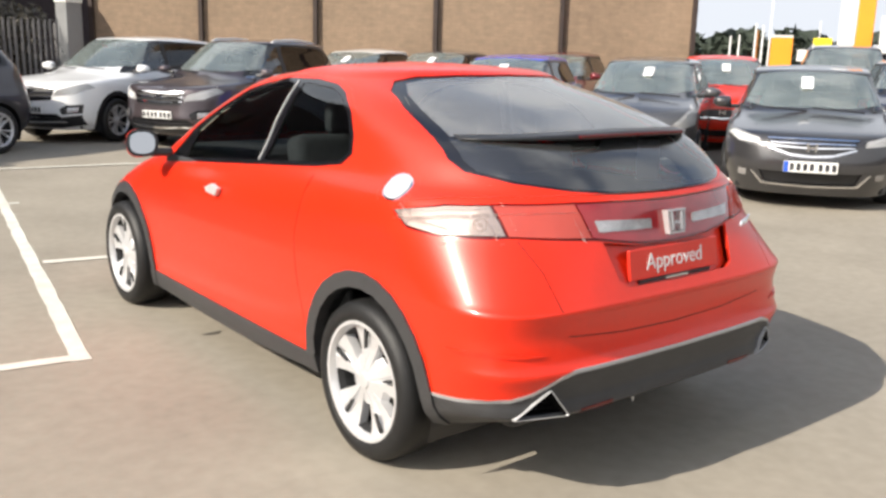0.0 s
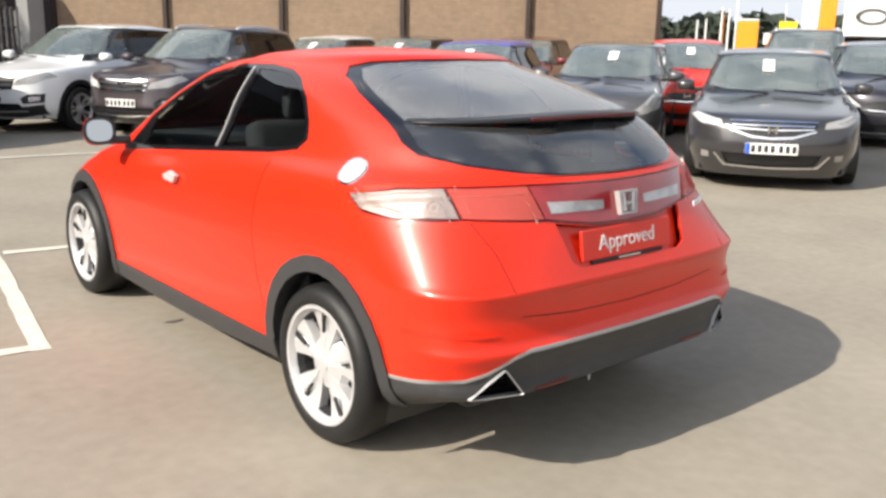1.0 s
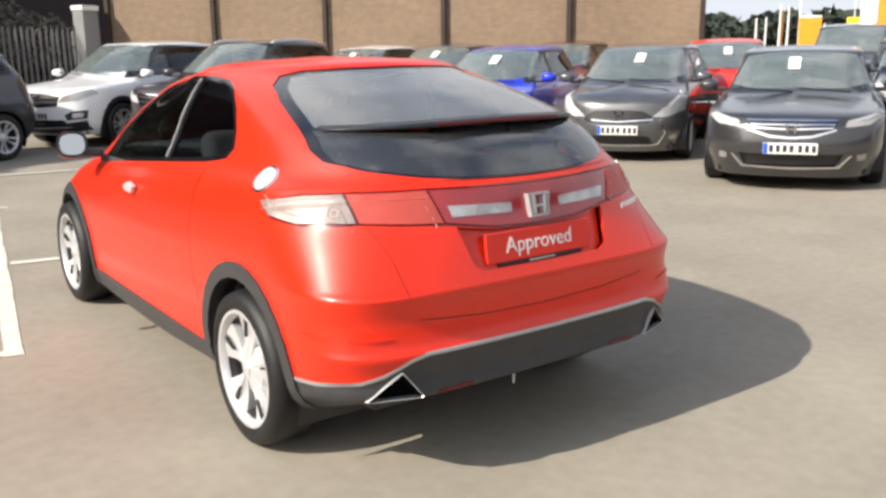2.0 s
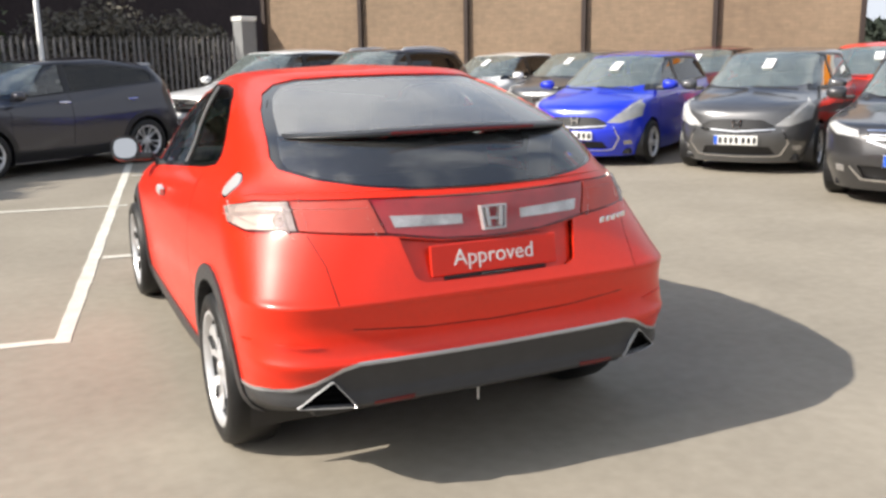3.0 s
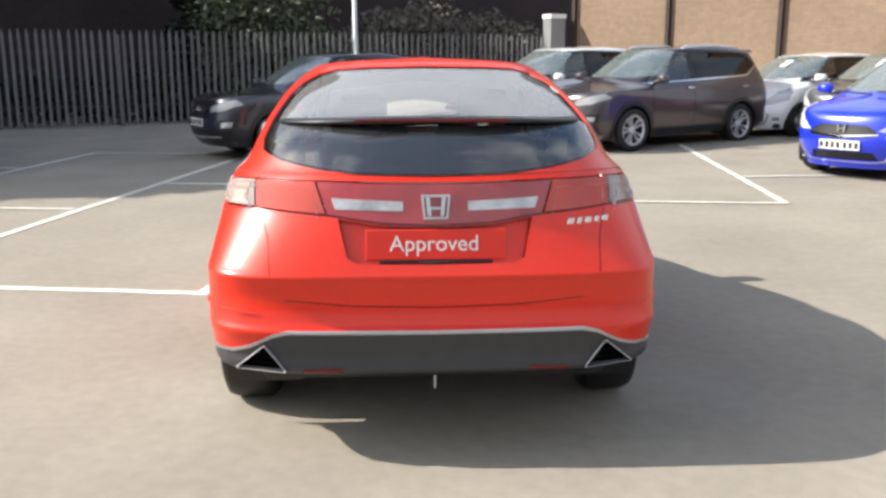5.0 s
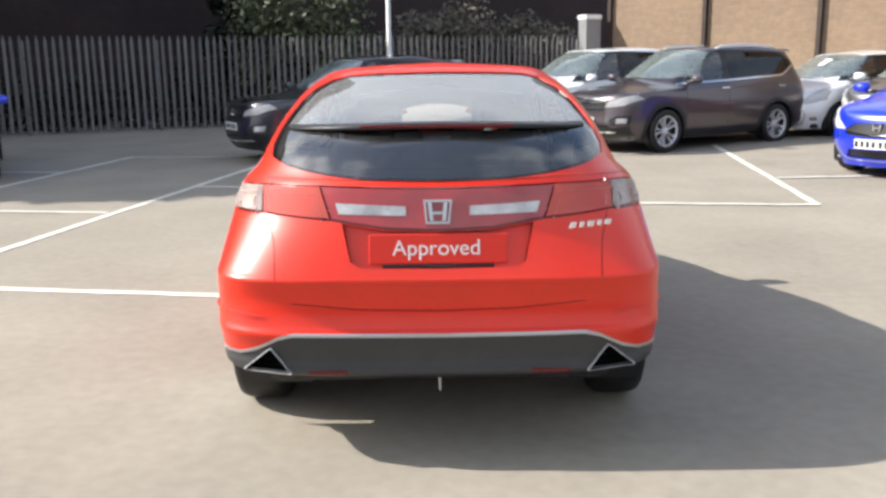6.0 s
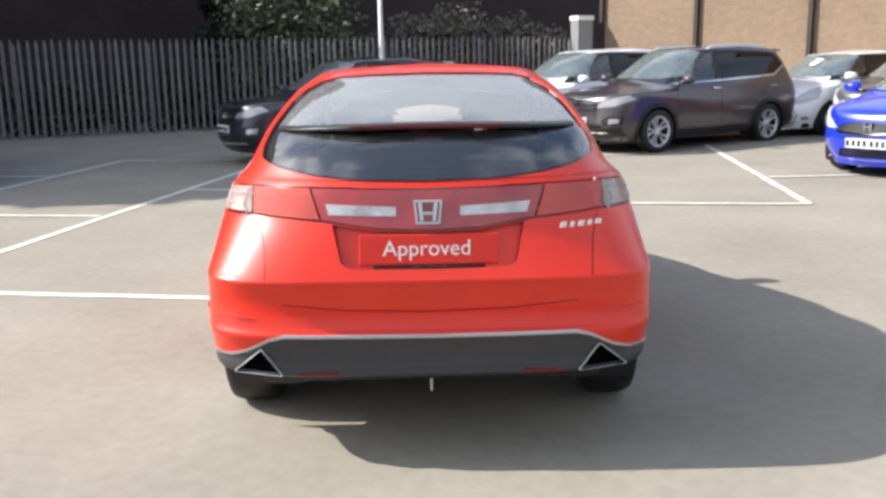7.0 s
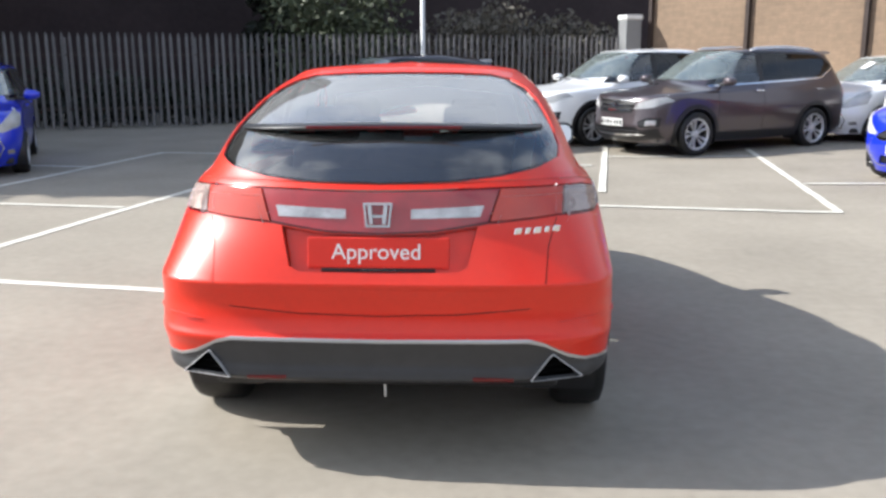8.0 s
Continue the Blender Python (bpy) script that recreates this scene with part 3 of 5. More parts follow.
WALL_LEN, WALL_H = 5.0 * 2.916, 4.4
wall_pose = Matrix.Translation(WALL) @ Matrix.Rotation(radians(WALL_TURN), 4, "Z")
bm = bm_box(WALL_LEN / 2, 0.15, WALL_H / 2, WALL_LEN, 0.28, WALL_H)
wall = tagged(part("wall_north", bm, M_MORTAR), "buff brick wall in bays between dark brown posts", "wall", kind="structure")
wall.matrix_basis = wall_pose
for k in range(6):
    p = tagged(part("wall_post", bm_box(0, -0.035, WALL_H / 2, 0.11, 0.13, WALL_H, 0.008), M_POST), "dark brown steel post set against the brick wall", "post", "posts along the brick wall")
    p.matrix_basis = wall_pose @ pose(2.916 * k, 0, 0)
# the wall's end turns away from the car park
bm = bm_box(0.15, 6.3, WALL_H / 2, 0.28, 12.0, WALL_H)
back = tagged(part("wall_east", bm, M_POST), "dark end wall running back from the brick wall", "wall", kind="structure")
back.matrix_basis = wall_pose @ pose(WALL_LEN - 0.3, 0, 0)

# ---- steel palisade fence ----
M_STEEL = material("galvanised_steel", (0.150, 0.146, 0.150), 0.65, 0.2, vary=0.25, scale=3, per_object=0.18)
fence = tagged(new("fence"), "weathered galvanised steel palisade fence with pointed pales", "fence")
FA, FB = Vector((-16.5, 13.0, 0)), Vector((4.2, 21.7, 0))
fdir = (FB - FA).normalized()
fturn = math.degrees(math.atan2(fdir.y, fdir.x))
fence.matrix_basis = Matrix.Translation(FA) @ Matrix.Rotation(radians(fturn), 4, "Z")
flen = (FB - FA).length
bm = bmesh.new()
sec = [(-0.035, 0.0), (-0.014, -0.02), (0.014, -0.02), (0.035, 0.0)]
tops = [1.98, 2.10, 2.10, 1.98]
f0 = [bm.verts.new((x, y, 0.05)) for x, y in sec]
f1 = [bm.verts.new((x, y, h)) for (x, y), h in zip(sec, tops)]
g0 = [bm.verts.new((x, y + 0.006, 0.05)) for x, y in sec]
g1 = [bm.verts.new((x, y + 0.006, h)) for (x, y), h in zip(sec, tops)]
for i in range(3):
    bm.faces.new((f0[i], f0[i + 1], f1[i + 1], f1[i]))
    bm.faces.new((g0[i + 1], g0[i], g1[i], g1[i + 1]))
    bm.faces.new((f1[i], f1[i + 1], g1[i + 1], g1[i]))
bm.faces.new((f0[0], f1[0], g1[0], g0[0]))
bm.faces.new((f1[3], f0[3], g0[3], g1[3]))
pale_mesh = mesh_of(bm, "pale")
pale_mesh.materials.append(M_STEEL)
x = 0.05
while x < flen:
    p = new("pale", pale_mesh)
    p.parent = fence
    p.matrix_basis = pose(x, random.uniform(-0.004, 0.004), random.uniform(-0.015, 0.015), 0, random.uniform(-0.5, 0.5), random.uniform(-3, 3))
    x += 0.162
for h in (0.45, 1.62):
    part("rail", bm_box(flen / 2, 0.03, h, flen, 0.03, 0.035), M_POST, fence)
for k in range(int(flen / 2.75) + 1):
    part("fence_post", bm_box(0.1 + 2.75 * k, 0.075, 1.0, 0.06, 0.08, 2.0, 0.005), M_STEEL, fence)


# ---- the red hatchback ----
def red_hatchback():
    L = 4.27
    root = tagged(new("red_hatchback"), "glossy red three-door hatchback with dark grey lower cladding, parked on asphalt", "car")
    rings = [
        ring((0.290, 0.262, 0.20, 0.20, 0.20), 0.862, 0.24, L - 0.16, 0.46, 0.9, 4.2, 2.8),
        ring((0.336, 0.325, 0.27, 0.27, 0.28), 0.878, 0.085, L - 0.07, 0.60, 0.9, 4.4, 2.8),
        ring((0.364, 0.359, 0.31, 0.31, 0.32), 0.880, 0.018, L - 0.05, 0.61, 0.9, 4.7, 2.8),
        ring((0.392, 0.390, 0.36, 0.35, 0.36), 0.886, 0.014, L - 0.03, 0.61, 0.9, 4.8, 2.8),
        ring((0.428, 0.426, 0.41, 0.40, 0.40), 0.889, 0.020, L - 0.02, 0.61, 0.9, 4.8, 2.8),
        ring((0.475, 0.475, 0.46, 0.46, 0.46), 0.892, 0.012, L - 0.01, 0.61, 0.9, 4.9, 2.8),
        ring((0.525, 0.525, 0.52, 0.52, 0.52), 0.894, 0.000, L, 0.60, 0.9, 5.1, 2.8),
        ring((0.56, 0.56, 0.56, 0.56, 0.55), 0.896, 0.018, L - 0.01, 0.60, 0.9, 5.2, 2.8),
        ring((0.64, 0.64, 0.63, 0.62, 0.60), 0.898, 0.034, L - 0.02, 0.60, 0.9, 5.1, 2.7),
        ring((0.705, 0.705, 0.695, 0.67, 0.65), 0.897, 0.018, L - 0.05, 0.60, 0.9, 4.9, 2.6),
        ring((0.732, 0.732, 0.72, 0.69, 0.67), 0.896, 0.004, L - 0.07, 0.60, 0.9, 4.6, 2.6),
        ring((0.755, 0.760, 0.755, 0.73, 0.71), 0.893, 0.012, L - 0.13, 0.61, 0.9, 4.2, 2.5),
        ring((0.80, 0.805, 0.80, 0.77, 0.75), 0.888, 0.030, L - 0.20, 0.63, 0.9, 3.75, 2.5),
        ring((0.86, 0.865, 0.86, 0.81, 0.79), 0.880, 0.052, L - 0.28, 0.65, 0.85, 3.3, 2.4),
        ring((0.95, 0.95, 0.92, 0.87, 0.86), 0.866, 0.080, L - 0.45, 0.68, 0.8, 2.8, 2.4),
        ring((1.06, 1.04, 0.99, 0.92, 0.93), 0.836, 0.102, L - 0.63, 0.72, 0.7, 2.6, 2.4),
        ring((1.105, 1.10, 1.07, 0.965, 0.98), 0.785, 0.135, L - 0.76, 0.76, 0.6, 2.7, 2.4),
        ring((1.20, 1.19, 1.16, 1.06, 1.08), 0.745, 0.225, L - 0.95, 0.78, 0.55, 2.8, 2.4),
        ring((1.28, 1.27, 1.25, 1.16, 1.18), 0.712, 0.36, L - 1.15, 0.78, 0.5, 2.8, 2.4),
        ring((1.38, 1.37, 1.36, 1.29, 1.31), 0.66, 0.63, L - 1.45, 0.70, 0.45, 2.4, 2.4),
        ring((1.465, 1.445, 1.45, 1.40, 1.42), 0.59, 0.96, L - 1.75, 0.60, 0.4, 2.4, 2.6),
        ring((1.505, 1.493, 1.492, 1.45, 1.465), 0.46, 1.10, L - 1.92, 0.46, 0.35, 2.5, 2.8),
        ring((1.520, 1.520, 1.518, 1.50, 1.495), 0.0, 1.42, L - 2.15, 0.0, 0.0, 3.0, 3.0, 1.0),
    ]
    sk = Skin(rings, 44, 56, 26)
    P = []
    T = lambda *pts: [("tail", a, b) for a, b in pts]
    S = lambda *pts: [("side", a, b) for a, b in pts]
    add = lambda name, pts, off=0.0, depth=0.012: P.append((name, sk.outline(pts), off, depth))
    # wheel arches and their trim
    for n, y in (("rear", 0.80), ("front", 3.435)):
        P.append(("hole", sk.outline(circle("side", y, 0.318, 0.372)), 0, 0))
        add("arch_trim_" + n, circle("side", y, 0.318, 0.436), 0.010, 0.05)
    tri = [(0.764, 0.372), (0.644, 0.474), (0.562, 0.369)]
    P.append(("hole", sk.outline(T(*[(-(0.648 + (x - 0.648) * 0.97), 0.402 + (z - 0.402) * 0.97) for x, z in tri])), 0, 0))
    add("rear_reflector", T((-0.50, 0.366), (-0.50, 0.382), (-0.35, 0.386), (-0.35, 0.370)), 0.003)
    # lower valance with its bright edge
    edge = [(0.0, 0.522), (-0.55, 0.526), (-0.61, 0.512), (-0.70, 0.462), (-0.77, 0.438)]
    add("valance_strip", T(*[(a, b + 0.009) for a, b in edge]) + S((0.24, 0.428), (0.40, 0.41)) + S((0.40, 0.398), (0.24, 0.416)) + T(*[(a, b - 0.003) for a, b in edge[::-1]]), 0.004)
    add("valance", T(*edge) + S((0.24, 0.425), (0.46, 0.40)) + [("uv", 49, 0.0), ("uv", 0, 0.0)], 0.0)
    add("sill_trim", S((1.10, 0.315), (3.10, 0.295)) + [("uv", sk.find("side", 3.12, 0.3)[0], 0.0), ("uv", sk.find("side", 1.10, 0.3)[0], 0.0)], 0.006, 0.02)
    # tail lamps in one band across the tail
    add("reversing_lamp", T((-0.12, 0.968), (-0.12, 1.002), (-0.385, 1.012), (-0.372, 0.972)), 0.006)
    band_top = [(0.0, 1.062), (-0.44, 1.067)]
    add("centre_panel", T((0.0, 0.918), *band_top, (-0.40, 0.955), (-0.2, 0.926)), 0.003)
    add("inner_lamp", T((-0.408, 0.955), (-0.448, 1.067), (-0.684, 1.058), (-0.677, 0.966)), 0.006, 0.036)
    add("outer_lamp", T((-0.686, 0.966), (-0.692, 1.058), (-0.78, 1.046)) + S((0.50, 1.036), (0.66, 1.010), (0.58, 0.968), (0.42, 0.955)), 0.006, 0.036)
    add("lamp_gap", T((0.0, 0.910), (-0.2, 0.918), (-0.40, 0.946), (-0.66, 0.960)) + S((0.40, 0.946), (0.585, 0.958), (0.68, 1.010), (0.50, 1.046))
        + T((-0.78, 1.055), (-0.66, 1.069), (-0.44, 1.075), (0.0, 1.070)), -0.006)
    add("bumper_crease", T((-0.665, 0.592), (-0.74, 0.602), (-0.80, 0.604)) + S((0.24, 0.604), (0.30, 0.598), (0.24, 0.592)) + T((-0.80, 0.592), (-0.74, 0.588)), 0.008, 0.012)
    # recess for the plate
    add("plate_recess", T((0.0, 0.908), (-0.2, 0.915), (-0.362, 0.938), (-0.328, 0.802), (-0.29, 0.782), (0.0, 0.776)), -0.028, 0.01)
    # gaps round the tailgate
    seams = [("tail", [(-0.66, 0.955), (-0.625, 0.86), (-0.612, 0.74)]), ("tail", [(0.0, 0.612), (-0.3, 0.620), (-0.56, 0.643)]),
             ("side", [(1.30, 1.06), (1.34, 0.80), (1.28, 0.55), (1.20, 0.33)])]
    for w, pts in seams:
        P.append(("gap", strip(sk, w, pts, 0.004), -0.0015, 0.003))
    # rear glass, in two panes either side of the spoiler
    add("rear_window", T((0.0, 1.285), (0.0, 1.474), (-0.25, 1.470), (-0.40, 1.460), (-0.48, 1.442), (-0.545, 1.405), (-0.590, 1.355), (-0.620, 1.30), (-0.632, 1.272)), -0.004)
    add("lower_window", T((0.0, 1.100), (-0.25, 1.104), (-0.43, 1.118), (-0.58, 1.140), (-0.655, 1.162), (-0.664, 1.195), (-0.643, 1.264), (0.0, 1.278)), -0.004)
    add("glass_frit", T((0.0, 1.268), (0.0, 1.482), (-0.25, 1.478), (-0.41, 1.469), (-0.50, 1.448), (-0.572, 1.41), (-0.622, 1.355), (-0.652, 1.30), (-0.668, 1.262), (-0.690, 1.195), (-0.682, 1.158), (-0.59, 1.130), (-0.43, 1.108), (-0.25, 1.094), (0.0, 1.090)), -0.005)
    # side windows in their black surround
    dlo = [(2.98, 0.935), (2.53, 0.972), (1.92, 1.03), (1.33, 1.085), (1.14, 1.115), (1.09, 1.16), (1.12, 1.23), (1.20, 1.32), (1.32, 1.395), (1.42, 1.425),
           (1.62, 1.44), (1.87, 1.435), (2.10, 1.412), (2.30, 1.362), (2.55, 1.25), (2.78, 1.13)]
    P.append(("pillar_trim", strip(sk, "side", [(1.838, 1.06), (1.80, 1.25), (1.752, 1.425)], 0.011), 0.003, 0.006))
    add("quarter_window", S((1.79, 1.065), (1.34, 1.105), (1.17, 1.13), (1.125, 1.165), (1.15, 1.225), (1.225, 1.31), (1.335, 1.375), (1.43, 1.405), (1.62, 1.418), (1.70, 1.418)), -0.005)
    add("door_window", S((2.75, 0.975), (2.53, 0.995), (1.92, 1.052), (1.86, 1.058), (1.78, 1.418), (1.87, 1.414), (2.09, 1.392), (2.28, 1.342), (2.52, 1.232), (2.70, 1.12)), -0.005)
    add("window_surround", S(*dlo), -0.002)
    u, v = sk.find("side", 0.715, 1.082)
    nq = Vector(sk.normal(np.array([u]), np.array([v]))[0])
    e1 = nq.cross(Vector((0, 0, 1))).normalized()
    e2 = nq.cross(e1)
    disc = lambda r: [("side", 0.715 + r * (e1.y * math.cos(a) + e2.y * math.sin(a)), 1.082 + r * (e1.z * math.cos(a) + e2.z * math.sin(a))) for a in [2 * math.pi * i / 28 for i in range(28)]]
    add("fuel_cap", disc(0.060), 0.004)
    add("fuel_cap_ring", disc(0.072), 0.001)
    add("windscreen", [("nose", a, b) for a, b in ((0.0, 1.02), (-0.45, 1.02), (-0.66, 1.04), (-0.56, 1.34), (0.0, 1.40))], -0.004)
    add("headlamp", [("nose", a, b) for a, b in ((-0.45, 0.66), (-0.78, 0.72), (-0.80, 0.66), (-0.5, 0.58))], 0.003)
    add("grille", [("nose", a, b) for a, b in ((0.0, 0.68), (-0.44, 0.66), (-0.48, 0.57), (0.0, 0.56))], 0.003)
    looks = {
        "arch_trim_rear": ("arch_trim", M_CLAD, "dark grey plastic arch trim", True), "arch_trim_front": ("arch_trim", M_CLAD, "dark grey plastic arch trim", True),
        "rear_reflector": ("rear_reflector", M_REFLECTOR, "narrow red reflector", True), "valance_strip": ("valance_strip", M_SILVERCAR, "bright edge strip", False),
        "valance": ("valance", M_CLAD, "dark grey plastic bumper valance", False), "sill_trim": ("sill_trim", M_CLAD, "dark grey plastic sill", True),
        "reversing_lamp": ("reversing_lamp", M_LAMP_CLEAR, "silver reversing lamp", True), "centre_panel": ("lamp_panel", M_LAMP_DARKRED, "smoked dark red panel", False),
        "inner_lamp": ("tail_lamp", G_LENS_RED, "red tail lamp lens over a silver bowl", True), "outer_lamp": ("tail_lamp", G_LENS_CLEAR, "clear tail lamp lens over a silver bowl", True),
        "lamp_gap": ("lamp_gasket", M_REFLECTOR, "dark red gasket", False), "plate_recess": ("plate_recess", M_RED, "red recess for the plate", False),
        "bumper_crease": ("bumper_crease", M_RED, "raised red ridge", True), "gap": ("panel_gap", M_SEAM, "dark panel gap", False), "rear_window": ("rear_window", G_REAR, "sloping rear window glass", False),
        "lower_window": ("lower_rear_window", G_LOWER, "dark lower rear glass", False), "glass_frit": ("glass_border", M_GLOSSBLACK, "black painted glass border", False), "quarter_window": ("quarter_window", G_DOOR, "quarter glass", True),
        "door_window": ("door_window", G_DOOR, "door glass", True), "window_surround": ("window_surround", M_GLOSSBLACK, "black window surround", True),
        "pillar_trim": ("pillar_trim", M_ALLOY, "thin bright pillar trim", True),
        "fuel_cap": ("fuel_cap", M_ALLOY, "round silver fuel cap", True), "fuel_cap_ring": ("fuel_cap_ring", M_CHROME, "chrome ring", True),
        "windscreen": ("windscreen", G_SCREEN, "windscreen glass", False), "headlamp": ("headlamp", M_LAMP_CLEAR, "clear headlamp", True), "grille": ("grille", M_BLACK, "black grille", False),
    }
    made = dress(sk, P, looks, root, 100, M_RED, "glossy red painted body")
    # silver bowls and bulbs behind the lamp lenses
    for key, bulbs in (("inner_lamp", (("tail", -0.60, 1.012, 0.030, M_LAMP_BULB), ("tail", -0.49, 1.012, 0.026, M_LAMP_BULB))), ("outer_lamp", (("tail", -0.735, 1.005, 0.028, M_LAMP_AMBER),))):
        for lens, side in zip(made[key], (1, -1)):
            bowl = under(lens, -0.030, "lamp_bowl", M_LAMP_BOWL, lens, "silver lamp bowl")
            for way, a, b, r, mat in bulbs:
                u, v = sk.find(way, a, b)
                q, nq = sk.at(np.array([u]), np.array([v]))[0], sk.normal(np.array([u]), np.array([v]))[0]
                bm = bm_lathe([(r, 0.0), (r * 0.92, 0.006), (r * 0.45, -0.008), (r * 0.3, 0.004), (0.001, 0.010)], 22, "Z")
                nv = Vector((nq[0] * side, nq[1], nq[2]))
                bmesh.ops.transform(bm, matrix=Matrix.Translation(Vector((q[0] * side, q[1], q[2])) - nv * 0.020) @ nv.to_track_quat("Z", "Y").to_matrix().to_4x4(), verts=bm.verts)
                part("bulb", bm, mat, lens, "round lamp reflector", True)
    # triangular exhaust finishers let into the valance's corners
    for side in (-1, 1):
        base = []
        for x, z in tri:
            u, v = sk.find("tail", -x, max(z, 0.385))
            base.append(Vector((side * x, float(sk.at(np.array([u]), np.array([v]))[0, 1]) - 0.004, z)))
        mid = sum(base, Vector()) / 3
        fin = new("exhaust_finisher")
        fin.parent = root
        fin.matrix_basis = Matrix.Translation(mid)
        loops = []
        for k, dy in ((1.03, 0.030), (1.01, -0.006), (0.97, -0.007), (0.945, -0.003), (0.86, 0.060)):
            ring_pts = []
            for a, b in zip(base, base[1:] + base[:1]):
                for t in (0.04, 0.35, 0.65, 0.96):
                    ring_pts.append((a.lerp(b, t) - mid) * k + Vector((0, dy, 0)))
            loops.append(ring_pts)
        bm = bmesh.new()
        vs = [[bm.verts.new(p) for p in lp] for lp in loops]
        for p, q in zip(vs[:-1], vs[1:-1]):
            for i in range(len(p)):
                bm.faces.new((p[i], p[(i + 1) % len(p)], q[(i + 1) % len(p)], q[i]))
        bmesh.ops.delete(bm, geom=vs[-1], context="VERTS")
        bmesh.ops.recalc_face_normals(bm, faces=bm.faces)
        part("chrome_rim", bm, M_ALLOY, fin, "thin bright rim")
        bm = bmesh.new()
        front, deep = [[bm.verts.new(p) for p in lp] for lp in loops[-2:]]
        for i in range(len(front)):
            bm.faces.new((front[i], front[(i + 1) % len(front)], deep[(i + 1) % len(front)], deep[i]))
        bm.faces.new(deep)
        bmesh.ops.recalc_face_normals(bm, faces=bm.faces)
        part("tailpipe", bm, M_RECESS_BLACK, fin, "black triangular exhaust opening")
        for k in (0.25, 0.5, 0.75):
            a, b, c = [p - mid for p in base]
            lo, hi = a.lerp(b, k), c.lerp(b, k)
            part("slat", bm_box(0, 0, 0, (hi - lo).length * 0.74, 0.006, 0.004), M_RECESS_BLACK, fin).matrix_basis = Matrix.Translation((lo + hi) / 2 * 0.9 + Vector((0, 0.022, 0))) @ (hi - lo).to_track_quat("X", "Z").to_matrix().to_4x4()
    # pale lining inside the cabin
    lining = under(made["body"][0], -0.028, "cabin_lining", M_LINING, root, "pale grey cabin lining")
    bm = bmesh.new()
    bm.from_mesh(lining.data)
    bmesh.ops.delete(bm, geom=[f for f in bm.faces if f.calc_center_median().z < 1.02], context="FACES")
    bm.to_mesh(lining.data)
    bm.free()
    # only the left side has a fuel cap
    for n in ("fuel_cap", "fuel_cap_ring"):
        bpy.data.objects.remove(made[n][1])
    # spoiler across the rear glass
    bm = bmesh.new()
    rows = []
    for i in range(33):
        x = -0.62 + 1.24 * i / 32
        q = 1 - abs(x) / 0.62
        e = min(1.0, q * 1.7)
        u, v = sk.find("tail", -abs(x), 1.275 - 0.012 * (1 - q))
        y = float(sk.at(np.array([u]), np.array([v]))[0, 1])
        z = 1.285 - 0.02 * (abs(x) / 0.6) ** 2
        chord, th = 0.010 + 0.044 * e, 0.005 + 0.015 * e
        prof = [(0.05, 0.012), (-chord * 0.4, th * 0.55), (-chord * 0.9, th * 0.45), (-chord, 0.0), (-chord * 0.9, -th * 0.55), (-chord * 0.3, -th * 0.6), (0.05, -0.02)]
        rows.append([bm.verts.new((x, y + a, z + b)) for a, b in prof])
    for p, q in zip(rows, rows[1:]):
        for i in range(len(p)):
            j = (i + 1) % len(p)
            bm.faces.new((p[i], p[j], q[j], q[i]))
    bm.faces.new(rows[0]), bm.faces.new(rows[-1][::-1])
    bmesh.ops.recalc_face_normals(bm, faces=bm.faces)
    spoiler = part("spoiler", bm, M_BLACK, root, "slim black spoiler across the rear glass", True)
    y_mid = float(sk.at(*[np.array([a]) for a in sk.find("tail", 0.0, 1.275)])[0, 1])
    part("brake_lamp", bm_box(0, y_mid - 0.055, 1.284, 0.60, 0.008, 0.013, 0.003), M_REFLECTOR, spoiler, "dark red high brake lamp")
    # badge, plate and its word
    badge = new("badge")
    badge.parent = root
    badge.matrix_basis = pose(0, 0.072, 0.985, -9, 0, 0) @ Matrix.Diagonal((0.92, 1, 0.95, 1))
    outer = [(-0.058, 0.046), (0.058, 0.046), (0.048, -0.048), (-0.048, -0.048)]
    inner = [(-0.050, 0.038), (0.050, 0.038), (0.041, -0.040), (-0.041, -0.040)]
    bm = bmesh.new()
    for y in (0.0,):
        o = [bm.verts.new((a, -0.012, b)) for a, b in outer]
        n = [bm.verts.new((a, -0.012, b)) for a, b in inner]
        ob_, nb = [bm.verts.new((a, 0.02, b)) for a, b in outer], [bm.verts.new((a, 0.02, b)) for a, b in inner]
        for i in range(4):
            j = (i + 1) % 4
            bm.faces.new((o[i], o[j], n[j], n[i]))
            bm.faces.new((o[j], o[i], ob_[i], ob_[j]))
            bm.faces.new((n[i], n[j], nb[j], nb[i]))
    bmesh.ops.recalc_face_normals(bm, faces=bm.faces)
    part("badge_rim", bm, M_BADGE, badge)
    for s in (-1, 1):
        part("badge_bar", bm_prism([(s * 0.040, 0.036), (s * 0.025, 0.036), (s * 0.018, -0.036), (s * 0.032, -0.036)], -0.014, 0.015), M_BADGE, badge)
    part("badge_bar", bm_box(0, 0.004, -0.006, 0.040, 0.018, 0.010), M_BADGE, badge)
    plate = new("dealer_plate")
    plate.parent = root
    plate.matrix_basis = pose(0.0, 0.060, 0.846, -8, 0, 0)
    part("backing", bm_box(0, 0, 0, 0.52, 0.014, 0.112, 0.004), M_PLATE_RED, plate, "red display plate")
    me = word_mesh("Approved", 0.082)
    me.transform(Matrix.Translation((-0.006, -0.0095, 0.002)) @ Matrix.Rotation(radians(90), 4, "X"))
    part("word", me, M_WHITE_PLASTIC, plate, "white word Approved")
    part("holder", bm_box(0.0, 0.002, -0.064, 0.42, 0.02, 0.014, 0.003), M_BLACK, plate, "black plate holder")
